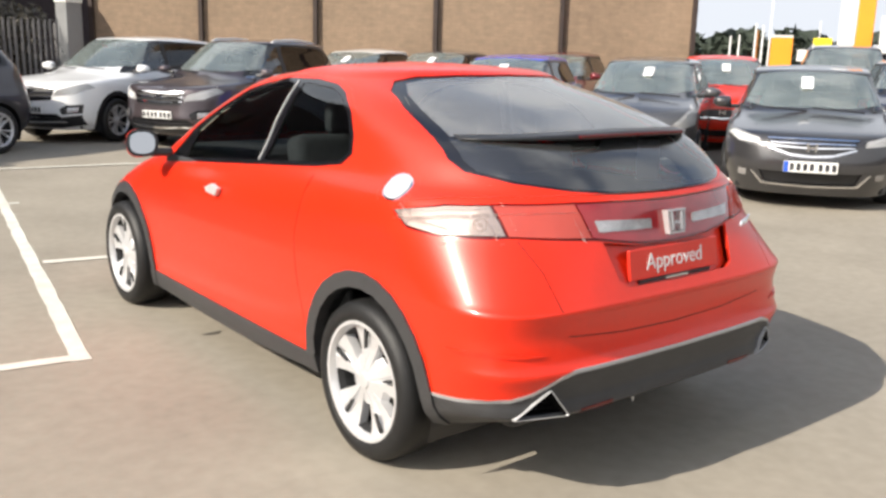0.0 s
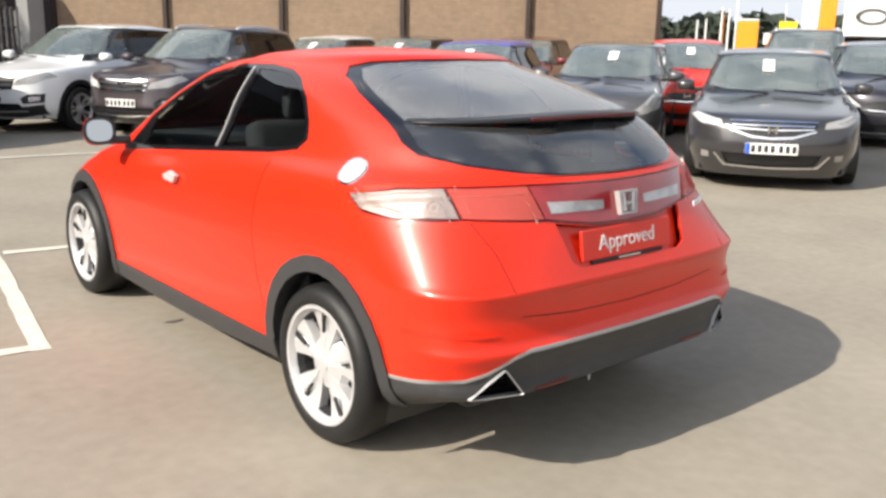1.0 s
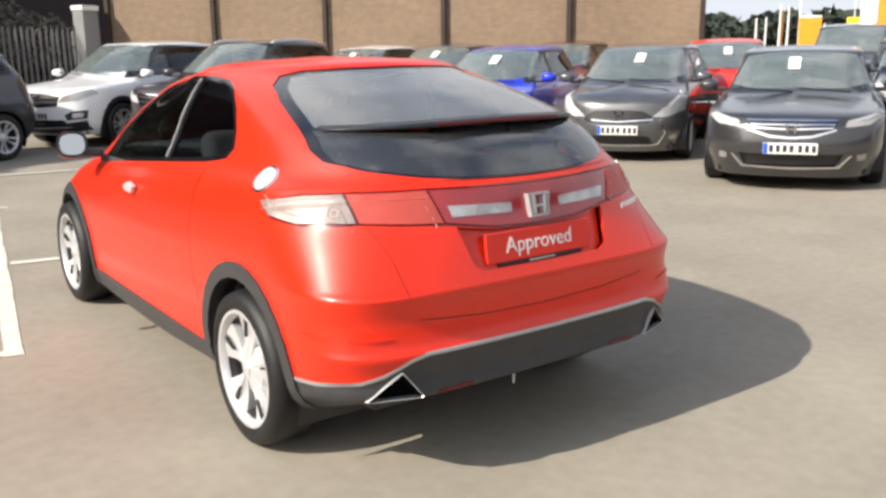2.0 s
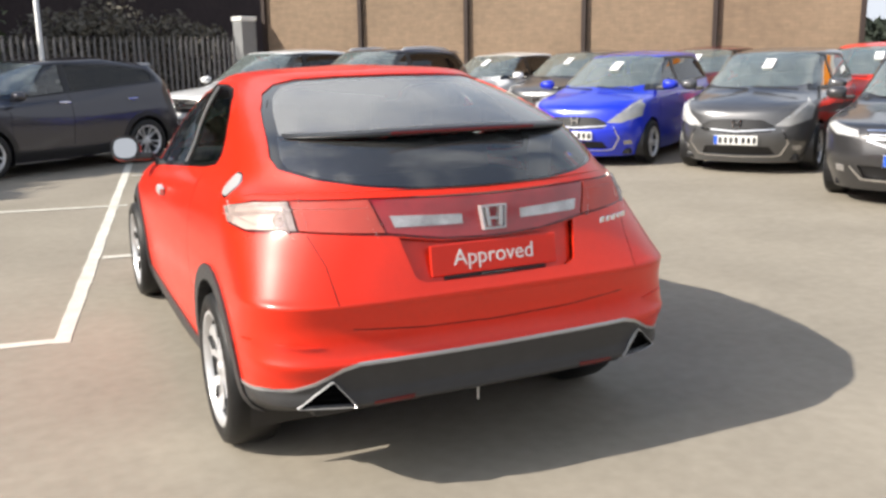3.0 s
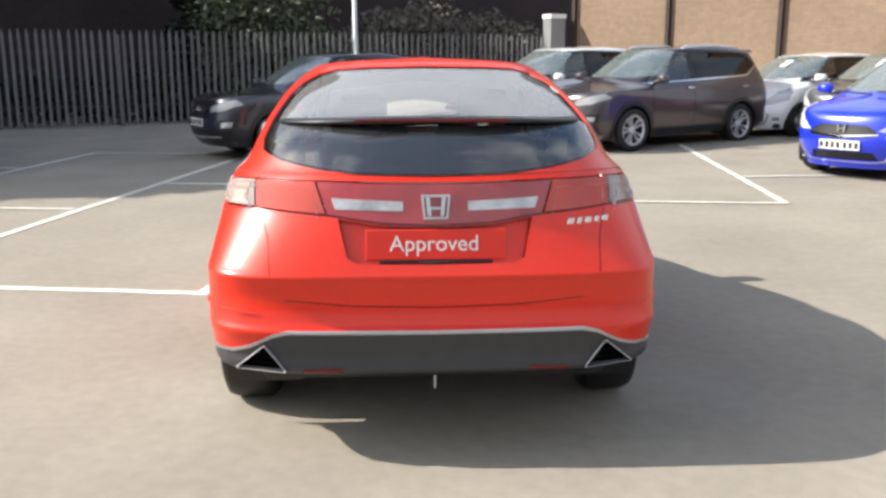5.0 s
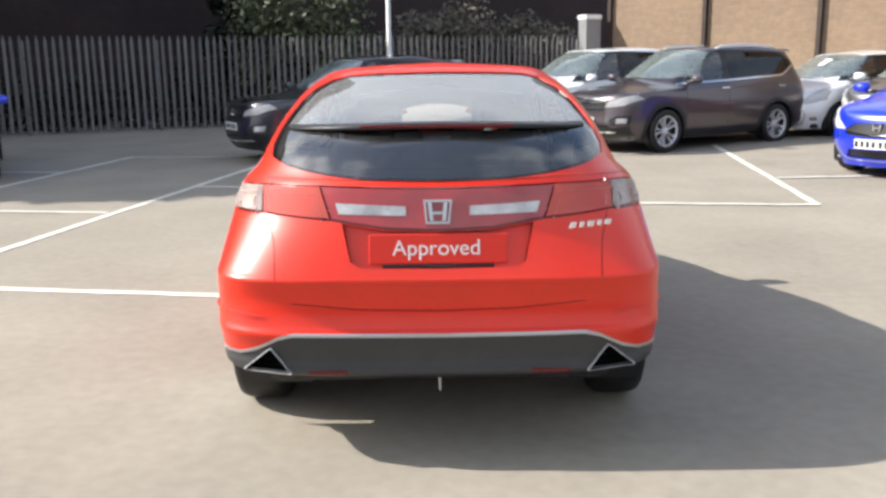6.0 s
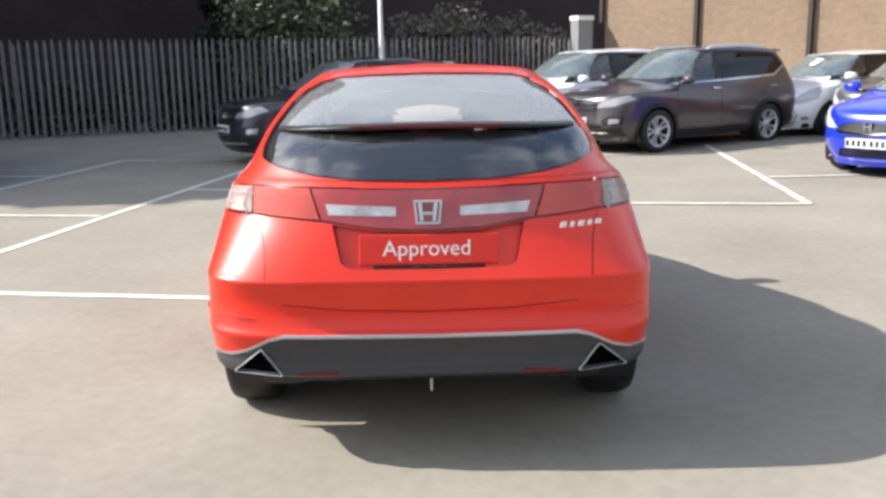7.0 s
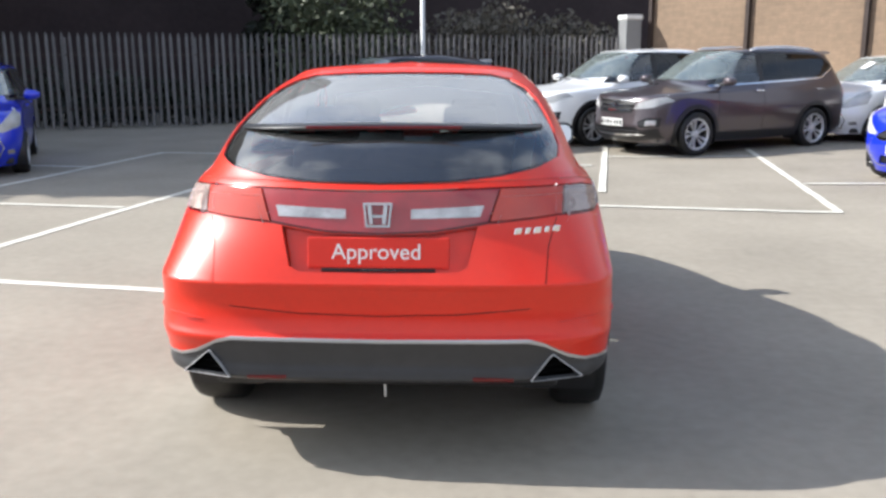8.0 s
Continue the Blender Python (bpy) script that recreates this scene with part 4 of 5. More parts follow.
    part("holder_strip", bm_box(0.0, -0.010, -0.064, 0.13, 0.004, 0.006), M_CHROME, plate)
    # model name as plain bars
    for i in range(5):
        u, v = sk.find("tail", -(0.512 + 0.036 * i), 0.918)
        q = sk.at(np.array([u]), np.array([v]))[0]
        part("letter_bar", bm_box(-q[0], q[1] - 0.002, q[2], 0.029 if i % 2 == 0 else 0.020, 0.010, 0.024, 0.002, 1, Matrix.Rotation(radians(20), 4, "Z") @ Matrix.Shear("XY", 4, (0.3, 0.0))), M_CHROME, root)
    # door handles and mirrors
    for s in (-1, 1):
        h = new("door_handle")
        h.parent = root
        h.matrix_basis = pose(s * 0.883, 2.14, 0.885, 0, 0, 0)
        bm = bm_prism([(-0.07, 0.012), (0.0, 0.030), (0.075, 0.004), (0.06, -0.018), (-0.04, -0.026)], -0.012, 0.014, 0.004)
        bmesh.ops.rotate(bm, matrix=Matrix.Rotation(radians(90), 3, "Z"), verts=bm.verts)
        part("handle", bm, M_ALLOY, h, "silver triangular handle")
        mir = new("door_mirror")
        mir.parent = root
        mir.matrix_basis = pose(-0.965 if s < 0 else 0.875, 2.85, 1.045, -10, 0, s * 15) @ Matrix.Scale(0.88, 4)
        bm = bmesh.new()
        bmesh.ops.create_uvsphere(bm, u_segments=28, v_segments=18, radius=1)
        for v in bm.verts:
            c = v.co
            c.y = max(c.y, -0.28)
            sx = abs(c.x) ** 0.8 * (1 if c.x > 0 else -1)
            sz = abs(c.z) ** 0.8 * (1 if c.z > 0 else -1)
            v.co = Vector((sx * 0.094, c.y * 0.12, sz * 0.084 * (1 - 0.12 * sx * s * -1)))
        part("mirror_cap", bm, M_RED, mir, "red mirror cap", True)
        part("mirror_bezel", bm_prism([(0.0935 * math.cos(a) * max(abs(math.cos(a)), 1e-3) ** -0.25, 0.0835 * math.sin(a) * max(abs(math.sin(a)), 1e-3) ** -0.25) for a in [2 * math.pi * i / 36 for i in range(36)]], -0.036, -0.010), M_BLACK, mir, "black bezel")
        bm = bm_prism([(0.074 * math.cos(a) * abs(math.cos(a)) ** -0.25 if abs(math.cos(a)) > 1e-6 else 0.0, 0.066 * math.sin(a) * abs(math.sin(a)) ** -0.25 if abs(math.sin(a)) > 1e-6 else 0.0)
                        for a in [2 * math.pi * i / 36 for i in range(36)]], -0.043, -0.034)
        part("mirror_glass", bm, M_MIRROR, mir, "bright mirror glass")
        part("mirror_foot", bm_box(-s * 0.11, 0.0, -0.055, 0.14, 0.07, 0.05, 0.015, 2), M_BLACK, mir)
    # wheels
    for s in (-1, 1):
        for y in (0.80, 3.435):
            wheel(root, s * 0.897, y, 0.318, 0.238, s, 5, 26, turn=0.35)
            arch_liner(root, s * 0.85, y, 0.318, s, 0.385, 200 if y < 1 else 205)
    # cabin and floor
    part("floor_pan", bm_box(0, 2.45, 0.25, 1.40, 2.8, 0.10, 0.03), M_BLACK, root)
    part("boot_floor", bm_box(0, 0.64, 0.34, 1.36, 0.92, 0.12, 0.03), M_BLACK, root)
    part("bumper_core", bm_box(0, 0.45, 0.55, 1.20, 0.35, 0.22, 0.03), M_BLACK, root)
    part("load_cover", bm_box(0, 0.78, 1.02, 1.20, 0.75, 0.02, 0.005), M_INTERIOR, root)
    card = part("boot_card", bm_box(0, 0, 0.09, 0.10, 0.004, 0.18), M_PAPER, root, "white card standing on the load cover")
    card.matrix_basis = pose(0.53, 0.63, 1.032, -12, 0, -45)
    part("dashboard", bm_box(0, 3.0, 0.90, 1.35, 0.55, 0.20, 0.08, 3), M_INTERIOR, root)
    for s in (-1, 1):
        part("door_lining", bm_box(s * 0.78, 2.0, 0.70, 0.03, 1.9, 0.55, 0.01), M_INTERIOR, root)
    seats(root, 1.95, 1.15, 0.74, 0.52)
    part("tow_eye", bm_lathe([(0.003, 0.03), (0.005, 0.0), (0.005, -0.045), (0.003, -0.055)], 10, "Z"), M_ALLOY, root).matrix_basis = pose(0, 0.20, 0.285)
    return root


red_hatchback()


# ---- parked cars ----
def parked(name, label, spec, paint_mat, x, y, turn, plate=None, detail=1.0):
    """A parked car with the middle of its nose at (x, y), facing turn degrees anticlockwise from north."""
    s = spec
    L, W, H = s["L"], s["W"], s["H"]
    hood, cy, cz, bf, br = s["hood"], s["cowl_y"], s["cowl_z"], s["belt_f"], s["belt_r"]
    rf, rr, ry, rz, clr = s["roof_f"], s["roof_r"], s["rear_y"], s["rear_z"], s["clear"]
    root = tagged(new(name), label, "car")
    lean = Matrix.Rotation(-math.atan(SLOPE), 4, "Y") if x > 3.6 else Matrix.Identity(4)
    root.matrix_basis = Matrix.Translation((x, y, ground_z(x))) @ lean @ Matrix.Rotation(radians(turn), 4, "Z") @ Matrix.Translation((0, -L, 0))
    g = lambda t, a, b: a + (b - a) * t
    bm_ = (bf + br) / 2
    nf, drop = s.get("nf", 2.8), s.get("drop", 0.0)
    rings = [
        ring((clr + 0.08, clr + 0.05, clr, clr, clr), W * 0.91, 0.14, L - 0.14, 0.5, 0.75, 3.5, nf),
        ring((0.38, 0.37, clr + 0.12, 0.34, 0.33), W * 0.97, 0.05, L - 0.04, 0.5, 0.75, 3.5, nf),
        ring((0.50, 0.50, 0.48, 0.47, 0.46), W * 0.99, 0.01, L, 0.5, 0.75, 3.5, nf),
        ring((0.64, 0.64, 0.62, 0.61, 0.60), W, 0.0, L - 0.02, 0.5, 0.75, 3.5, nf),
        ring((0.78, 0.78, 0.76, hood - 0.07, hood - 0.09), W, 0.02, L - 0.07, 0.5, 0.75, 3.3, nf),
        ring((0.90, 0.90, 0.87, hood + 0.01, hood - 0.01), W * 0.985, 0.05, L - 0.20, 0.5, 0.72, 3.2, nf),
        ring((rz - 0.06, rz - 0.07, g(0.5, 0.87, bm_), g(0.5, hood, bf), g(0.45, hood, cz)), W * 0.965, ry * 0.6, g(0.45, L - 0.2, cy), 0.5, 0.66, 3.0, nf),
        ring((rz, br, bm_, bf, cz), W * 0.925, ry, cy, 0.45, 0.5, 2.9, nf),
        ring((g(0.3, rz, H), g(0.3, br, H), g(0.3, bm_, H), g(0.26, bf, H), g(0.3, cz, H)), W * 0.86, g(0.3, ry, rr), g(0.3, cy, rf), 0.42, 0.45, 2.9, nf),
        ring((g(0.62, rz, H), g(0.62, br, H), g(0.62, bm_, H), g(0.58, bf, H), g(0.62, cz, H)), W * 0.79, g(0.62, ry, rr), g(0.62, cy, rf), 0.4, 0.42, 2.9, nf),
        ring((H - 0.07 - drop, H - 0.07 - drop, H - 0.06, H - 0.07, H - 0.065), W * 0.74, rr, rf, 0.35, 0.38, 3.0, nf),
        ring((H - 0.025 - drop * 0.8, H - 0.03 - drop * 0.8, H - 0.018, H - 0.04, H - 0.035), W * 0.52, rr + 0.15, rf - 0.18, 0.3, 0.32, 3.0, 2.8),
        ring((H - 0.012 - drop * 0.5, H - 0.012 - drop * 0.5, H, H - 0.015, H - 0.015), 0.0, rr + 0.5, rf - 0.5, 0.0, 0.0, 3.0, 3.0, 1.0),
    ]
    sk = Skin(rings, int(22 * detail), int(40 * detail), int(30 * detail))
    P = []
    N = lambda pts: [("nose", -a, b) for a, b in pts]
    S = lambda pts: [("side", a, b) for a, b in pts]
    add = lambda n, pts, off=0.0, depth=0.012: P.append((n, sk.outline(pts, 0.05), off, depth))
    yr_, yf_, r = s["axle_r"], s["axle_f"], s["tyre"]
    for yy in (yr_, yf_):
        P.append(("hole", sk.outline(circle("side", yy, r, r + 0.045, 22)), 0, 0))
        if s.get("clad"):
            add("arch_trim", circle("side", yy, r, r + 0.115, 22), 0.008, 0.03)
    if s.get("clad"):
        add("sill_trim", S([(yr_ + 0.3, clr + 0.15), (yf_ - 0.3, clr + 0.15), (yf_ - 0.3, clr + 0.02), (yr_ + 0.3, clr + 0.02)]), 0.006, 0.02)
    for b in s["bars"]:
        add("grille_bar", N(b), 0.006)
    for n, key in (("headlamp", "lamp"), ("grille", "grille"), ("intake", "intake"), ("fog_lamp", "fog"), ("nose_trim", "trim")):
        if key in s:
            add(n, N(s[key]), {"headlamp": 0.004, "grille_bar": 0.006, "grille": -0.008, "intake": -0.02, "fog_lamp": 0.002, "nose_trim": 0.006}[n], 0.045 if n == "headlamp" else 0.012)
    if s.get("clad"):
        add("bumper_trim", N([(0.0, 0.40), (W * 0.60, 0.42), (W * 0.86, 0.46), (W * 0.86, 0.30), (W * 0.5, clr + 0.03), (0.0, clr + 0.03)]), 0.003, 0.02)
    if "fog_dark" in s:
        add("fog_recess", N(s["fog_dark"]), -0.012)
    ww, hdr = s.get("screen_w", 0.84), s.get("header", 0.0)
    add("windscreen", N([(0.0, cz + 0.03), (W * 0.55, cz + 0.03), (W * ww, cz + 0.07), (W * 0.67, H - 0.105 - hdr), (W * 0.38, H - 0.072 - hdr), (0.0, H - 0.064 - hdr)]), -0.004)
    add("rear_window", [("tail", -a, b) for a, b in ((0.0, rz + 0.05), (W * 0.72, rz + 0.07), (W * 0.58, H - 0.14 - drop), (0.0, H - 0.11 - drop))], -0.004)
    add("tail_lamp", [("tail", -a, b) for a, b in ((W * 0.66, rz - 0.05), (W * 0.9, rz - 0.02), (W * 0.93, rz - 0.25), (W * 0.70, rz - 0.22))], 0.004)
    yb = s["pillar"]
    y0, y1, yt = s["glass_r"], s["glass_f"], s["glass_t"]
    bot = lambda q: np.interp(q, [0.6, cy], [br, bf]) + 0.045
    topz = H - 0.105
    rq = s.get("quarter", 0.35)
    add("door_window", S([(yb + 0.05, bot(yb)), (y1, bot(y1)), (yt + 0.25, (topz + bot(y1)) / 2 + 0.07), (yt, topz - 0.015), (yb + 0.05, topz)]), -0.004)
    tp = s.get("taper", 0.0)     # how far the window's lower rear corner is swept up and forward
    add("rear_door_window", S([(y0 + rq * 0.2 + tp * 1.6, bot(y0)), (yb - 0.05, bot(yb)), (yb - 0.05, topz), (y0 + rq + 0.25, topz - 0.02 - drop * 0.5), (y0 + rq + 0.05, topz - 0.03 - drop * 0.9), (y0 + rq * 0.5, (topz + bot(y0)) / 2 + 0.05 - drop * 0.5), (y0 + rq * 0.3, bot(y0) + 0.05 + tp * 0.55)]), -0.004)
    if s.get("chrome_line"):
        P.append(("window_line", strip(sk, "side", [(y1 + 0.06, bot(y1) - 0.032), (yb, bot(yb) - 0.03), (y0 + tp * 1.6 + 0.05, bot(y0) - 0.03), (y0 + rq * 0.25, bot(y0) + 0.03 + tp * 0.5)], 0.022), 0.004, 0.006))
    add("window_surround", S([(y0 + tp * 1.5, bot(y0) - 0.03), (y1 + 0.1, bot(y1) - 0.03), (yt + 0.32, (topz + bot(y1)) / 2 + 0.09), (yt + 0.02, topz + 0.02), (yb, topz + 0.03), (y0 + rq + 0.2, topz + 0.01 - drop * 0.5), (y0 + rq, topz - 0.005 - drop * 0.9), (y0 + rq * 0.35, (topz + bot(y0)) / 2 + 0.06 - drop * 0.5), (y0 + rq * 0.1, bot(y0) + 0.03 + tp * 0.55)]), 0.001)
    for yy in (yb, y1 - 0.02):
        P.append(("gap", strip(sk, "side", [(yy, bot(yy) - 0.04), (yy - 0.01, 0.7), (yy + 0.02, clr + 0.2)], 0.008), -0.006, 0.006))
    looks = {"bumper_trim": ("bumper_trim", M_BLACK, "black plastic lower bumper", False), "arch_trim": ("arch_trim", M_BLACK, "black plastic arch trim", True), "sill_trim": ("sill_trim", M_BLACK, "black plastic sill", True),
             "headlamp": ("headlamp", G_HEADLAMP, "clear headlamp lens over a silver bowl", True), "fog_recess": ("fog_recess", M_BLACK, "black recess round the fog lamp", True), "window_line": ("window_line", M_CHROME, "thin chrome line under the windows", True), "grille_bar": ("grille_bar", M_CHROME, "chrome grille bar", False),
             "grille": ("grille", M_BLACK, "black grille", False), "intake": ("intake", M_BLACK, "black lower air intake", False),
             "fog_lamp": ("fog_lamp", M_LAMP_CLEAR, "round fog lamp", True), "nose_trim": ("nose_trim", M_CHROME, "bright nose trim", True),
             "windscreen": ("windscreen", G_FRONT, "windscreen glass", False), "rear_window": ("rear_window", G_SIDE, "rear glass", False),
             "tail_lamp": ("tail_lamp", M_LAMP_RED, "red tail lamp", True), "door_window": ("door_window", G_DOOR, "door glass", True),
             "rear_door_window": ("rear_door_window", G_SIDE, "rear door glass", True), "window_surround": ("window_surround", M_BLACK, "black window surround", True),
             "gap": ("panel_gap", M_SEAM, "dark panel gap", False)}
    made = dress(sk, P, looks, root, int(44 * detail), paint_mat, "painted body")
    lx, lz = np.mean([a for a, _ in s["lamp"]]), np.mean([b for _, b in s["lamp"]])
    for lens, sd in zip(made.get("headlamp", []), (1, -1)):
        under(lens, -0.040, "lamp_bowl", M_HEAD_BOWL, lens, "silver headlamp bowl")
        u, v = sk.find("nose", -lx, lz)
        q, nq = sk.at(np.array([u]), np.array([v]))[0], sk.normal(np.array([u]), np.array([v]))[0]
        nv = Vector((nq[0] * sd, nq[1], nq[2]))
        bm = bm_lathe([(0.050, 0.0), (0.047, 0.010), (0.034, -0.006), (0.022, 0.006), (0.001, 0.012)], 18, "Z")
        bmesh.ops.transform(bm, matrix=Matrix.Translation(Vector((q[0] * sd, q[1], q[2])) - nv * 0.026) @ nv.to_track_quat("Z", "Y").to_matrix().to_4x4(), verts=bm.verts)
        part("projector", bm, M_CHROME, lens, "round chrome projector", True)
    if s.get("rails"):
        for sd in (-1, 1):
            bm = bmesh.new()
            rows_ = []
            for k in range(13):
                yy = rr + 0.32 + (rf - rr - 0.55) * k / 12
                hit = sk.tree.ray_cast(Vector((-W * 0.66, yy, 3.0)), Vector((0, 0, -1)))[0]
                zz = (hit.z if hit else H - 0.05) + (0.002 if k in (0, 12) else 0.030)
                rows_.append([bm.verts.new((sd * (W * 0.66 + dx), yy, zz + dz)) for dx, dz in ((-0.016, -0.03), (-0.016, 0.008), (0.0, 0.016), (0.016, 0.008), (0.016, -0.03))])
            for p, q in zip(rows_, rows_[1:]):
                for i in range(4):
                    bm.faces.new((p[i], p[i + 1], q[i + 1], q[i]))
            bm.faces.new(rows_[0]), bm.faces.new(rows_[-1])
            bmesh.ops.recalc_face_normals(bm, faces=bm.faces)
            part("roof_rail", bm, M_ALLOY, root, "silver roof rail", True)
    for sd in (-1, 1):
        for yy in (yr_, yf_):
            wheel(root, sd * (W - 0.015), yy, r, r * 0.70, sd, s.get("spokes", 5), s.get("spread", 15), detail=28, turn=0.2 + yy, twin=s.get("twin", 0.0))
            arch_liner(root, sd * (W - 0.03), yy, r, sd, r + 0.055)
        mir = new("door_mirror")
        mir.parent = root
        mir.matrix_basis = pose(sd * (W + 0.09), y1 - 0.10, bf + 0.10)
        bm = bmesh.new()
        bmesh.ops.create_uvsphere(bm, u_segments=18, v_segments=12, radius=1)
        for v in bm.verts:
            e = 0.7
            v.co = Vector((math.copysign(abs(v.co.x) ** e, v.co.x) * 0.110, max(-0.045, v.co.y * 0.090), math.copysign(abs(v.co.z) ** e, v.co.z) * 0.068 * (1 - 0.22 * v.co.x * sd)))
        part("mirror_cap", bm, paint_mat, mir, "", True)
        part("mirror_glass", bm_box(0, -0.047, 0, 0.17, 0.006, 0.095, 0.002), M_MIRROR, mir)
        part("mirror_foot", bm_box(-sd * 0.13, 0.0, -0.05, 0.14, 0.06, 0.05, 0.015), M_BLACK, mir)
        for yy in (yb + 0.12, y0 + rq + 0.12):
            h = part("door_handle", bm_box(sd * (W * 0.985 + 0.004), yy, bm_ - 0.11, 0.03, 0.17, 0.025, 0.008), M_CHROME if s.get("chrome_handle") else paint_mat, root)
    part("wiper", join(bm_box(-0.28, cy + 0.005, cz + 0.022, 0.55, 0.03, 0.018, 0.005, 1, Matrix.Rotation(radians(-4), 4, "Y")), bm_box(0.30, cy + 0.005, cz + 0.022, 0.5, 0.03, 0.018, 0.005, 1, Matrix.Rotation(radians(-4), 4, "Y"))), M_BLACK, root)
    part("floor_pan", bm_box(0, L / 2, clr + 0.06, W * 1.6, L * 0.86, 0.08, 0.02), M_BLACK, root)
    part("dashboard", bm_box(0, cy - 0.45, bf - 0.02, W * 1.55, 0.5, 0.16, 0.06, 3), M_INTERIOR, root)
    seats(root, g(0.42, yr_, yf_), g(0.08, yr_, yf_), W * 0.84, 0.50 + (H - 1.5) * 0.6)
    if s.get("spoiler"):
        part("roof_spoiler", bm_prism([(-W * 0.62, 0.0), (-W * 0.50, 0.045), (W * 0.50, 0.045), (W * 0.62, 0.0), (W * 0.5, -0.02), (-W * 0.5, -0.02)], rr - s["spoiler"], rr + 0.30, 0.012), paint_mat, root, "roof spoiler").location.z = H - 0.088 - drop
    # badge on the nose
    if "badge_z" in s:
        u, v = sk.find("nose", 0.0, s["badge_z"])
        q = sk.at(np.array([u]), np.array([v]))[0]
        b = new("badge")
        b.parent = root
        b.matrix_basis = pose(0, q[1] + 0.004, q[2])
        for sx in (-1, 1):
            part("badge_bar", bm_prism([(sx * 0.055, 0.045), (sx * 0.034, 0.045), (sx * 0.026, -0.045), (sx * 0.046, -0.045)], -0.01, 0.012), M_CHROME, b)
        part("badge_bar", bm_box(0, 0.0, -0.002, 0.06, 0.022, 0.018), M_CHROME, b)
    if plate:
        u, v = sk.find("nose", 0.0, s["plate_z"])
        q = sk.at(np.array([u]), np.array([v]))[0]
        number_plate(root, 0, max(q[1], L - 0.03) + 0.012, s["plate_z"], 180, M_WHITE_PLASTIC, plate == "band")
        for o in root.children:
            if o.name.startswith("number_plate"):
                o.matrix_basis = pose(0, max(q[1], L - 0.03) + 0.012, s["plate_z"], 0, 0, 0) @ Matrix.Diagonal((-1, 1, 1, 1))
    if s.get("card"):
        lo, hi = [sk.at(*[np.array([a]) for a in sk.find("nose", -abs(s["card"]), cz + (H - cz) * k)])[0] for k in (0.52, 0.66)]
        c = part("price_card", bm_box(0, 0, 0, 0.13, 0.004, 0.30), M_PAPER, root, "white price card")
        c.matrix_basis = pose(s["card"], (lo[1] + hi[1]) / 2, (lo[2] + hi[2]) / 2, math.degrees(math.atan2(lo[1] - hi[1], hi[2] - lo[2]))) @ Matrix.Translation((0, 0.014, 0))
    return root


HATCH = dict(L=3.90, W=0.848, H=1.490, header=-0.018, hood=0.86, cowl_y=3.15, cowl_z=1.00, belt_f=0.95, belt_r=1.03, roof_f=2.05, roof_r=0.42, rear_y=0.12, rear_z=0.99, clear=0.15,
             axle_r=0.62, axle_f=3.12, tyre=0.295, pillar=1.85, glass_r=0.42, glass_f=2.85, glass_t=2.05, plate_z=0.435, badge_z=0.635, card=-0.05,
             lamp=[(0.43, 0.605), (0.60, 0.74), (0.73, 0.89), (0.80, 0.81), (0.79, 0.67), (0.60, 0.60)],
             bars=[[(0.0, 0.548), (0.44, 0.578), (0.44, 0.560), (0.0, 0.530)]],
             grille=[(0.0, 0.685), (0.30, 0.675), (0.44, 0.605), (0.40, 0.535), (0.0, 0.505)],
             intake=[(0.0, 0.355), (0.38, 0.355), (0.44, 0.25), (0.0, 0.24)], fog=[(0.62, 0.36), (0.70, 0.37), (0.70, 0.31), (0.62, 0.305)],
             trim=[(0.515, 0.56), (0.53, 0.56), (0.59, 0.40), (0.50, 0.245), (0.40, 0.228), (0.0, 0.221), (0.0, 0.234), (0.40, 0.241), (0.485, 0.26), (0.575, 0.40)])
SUV = dict(L=4.57, W=0.91, H=1.70, hood=0.95, cowl_y=3.46, cowl_z=1.14, belt_f=1.06, belt_r=1.17, roof_f=2.50, roof_r=0.46, rear_y=0.14, rear_z=1.12, clear=0.22,
           axle_r=0.98, axle_f=3.60, tyre=0.350, pillar=2.18, glass_r=0.42, glass_f=3.18, glass_t=2.45, plate_z=0.53, badge_z=0.80, clad=True, taper=0.22, quarter=0.36, spoiler=0.16, drop=0.025,
           lamp=[(0.42, 0.74), (0.48, 0.83), (0.80, 0.94), (0.86, 0.87), (0.70, 0.77)],
           bars=[[(0.0, z), (0.43 - k * 0.012, z + 0.014), (0.43 - k * 0.012, z - 0.010), (0.0, z - 0.022)] for k, z in enumerate((0.865, 0.795, 0.725))], grille=[(0.0, 0.885), (0.45, 0.89), (0.40, 0.68), (0.0, 0.655)],
           intake=[(0.0, 0.46), (0.50, 0.47), (0.56, 0.41), (0.0, 0.405)], fog=[(0.63, 0.57), (0.76, 0.58), (0.75, 0.50), (0.63, 0.49)],
           trim=[(0.0, 0.345), (0.58, 0.37), (0.62, 0.345), (0.0, 0.315)], spread=6.0, twin=13.0, chrome_handle=True, chrome_line=True, rails=True,
           fog_dark=[(0.52, 0.55), (0.62, 0.61), (0.80, 0.62), (0.79, 0.48), (0.56, 0.46)])
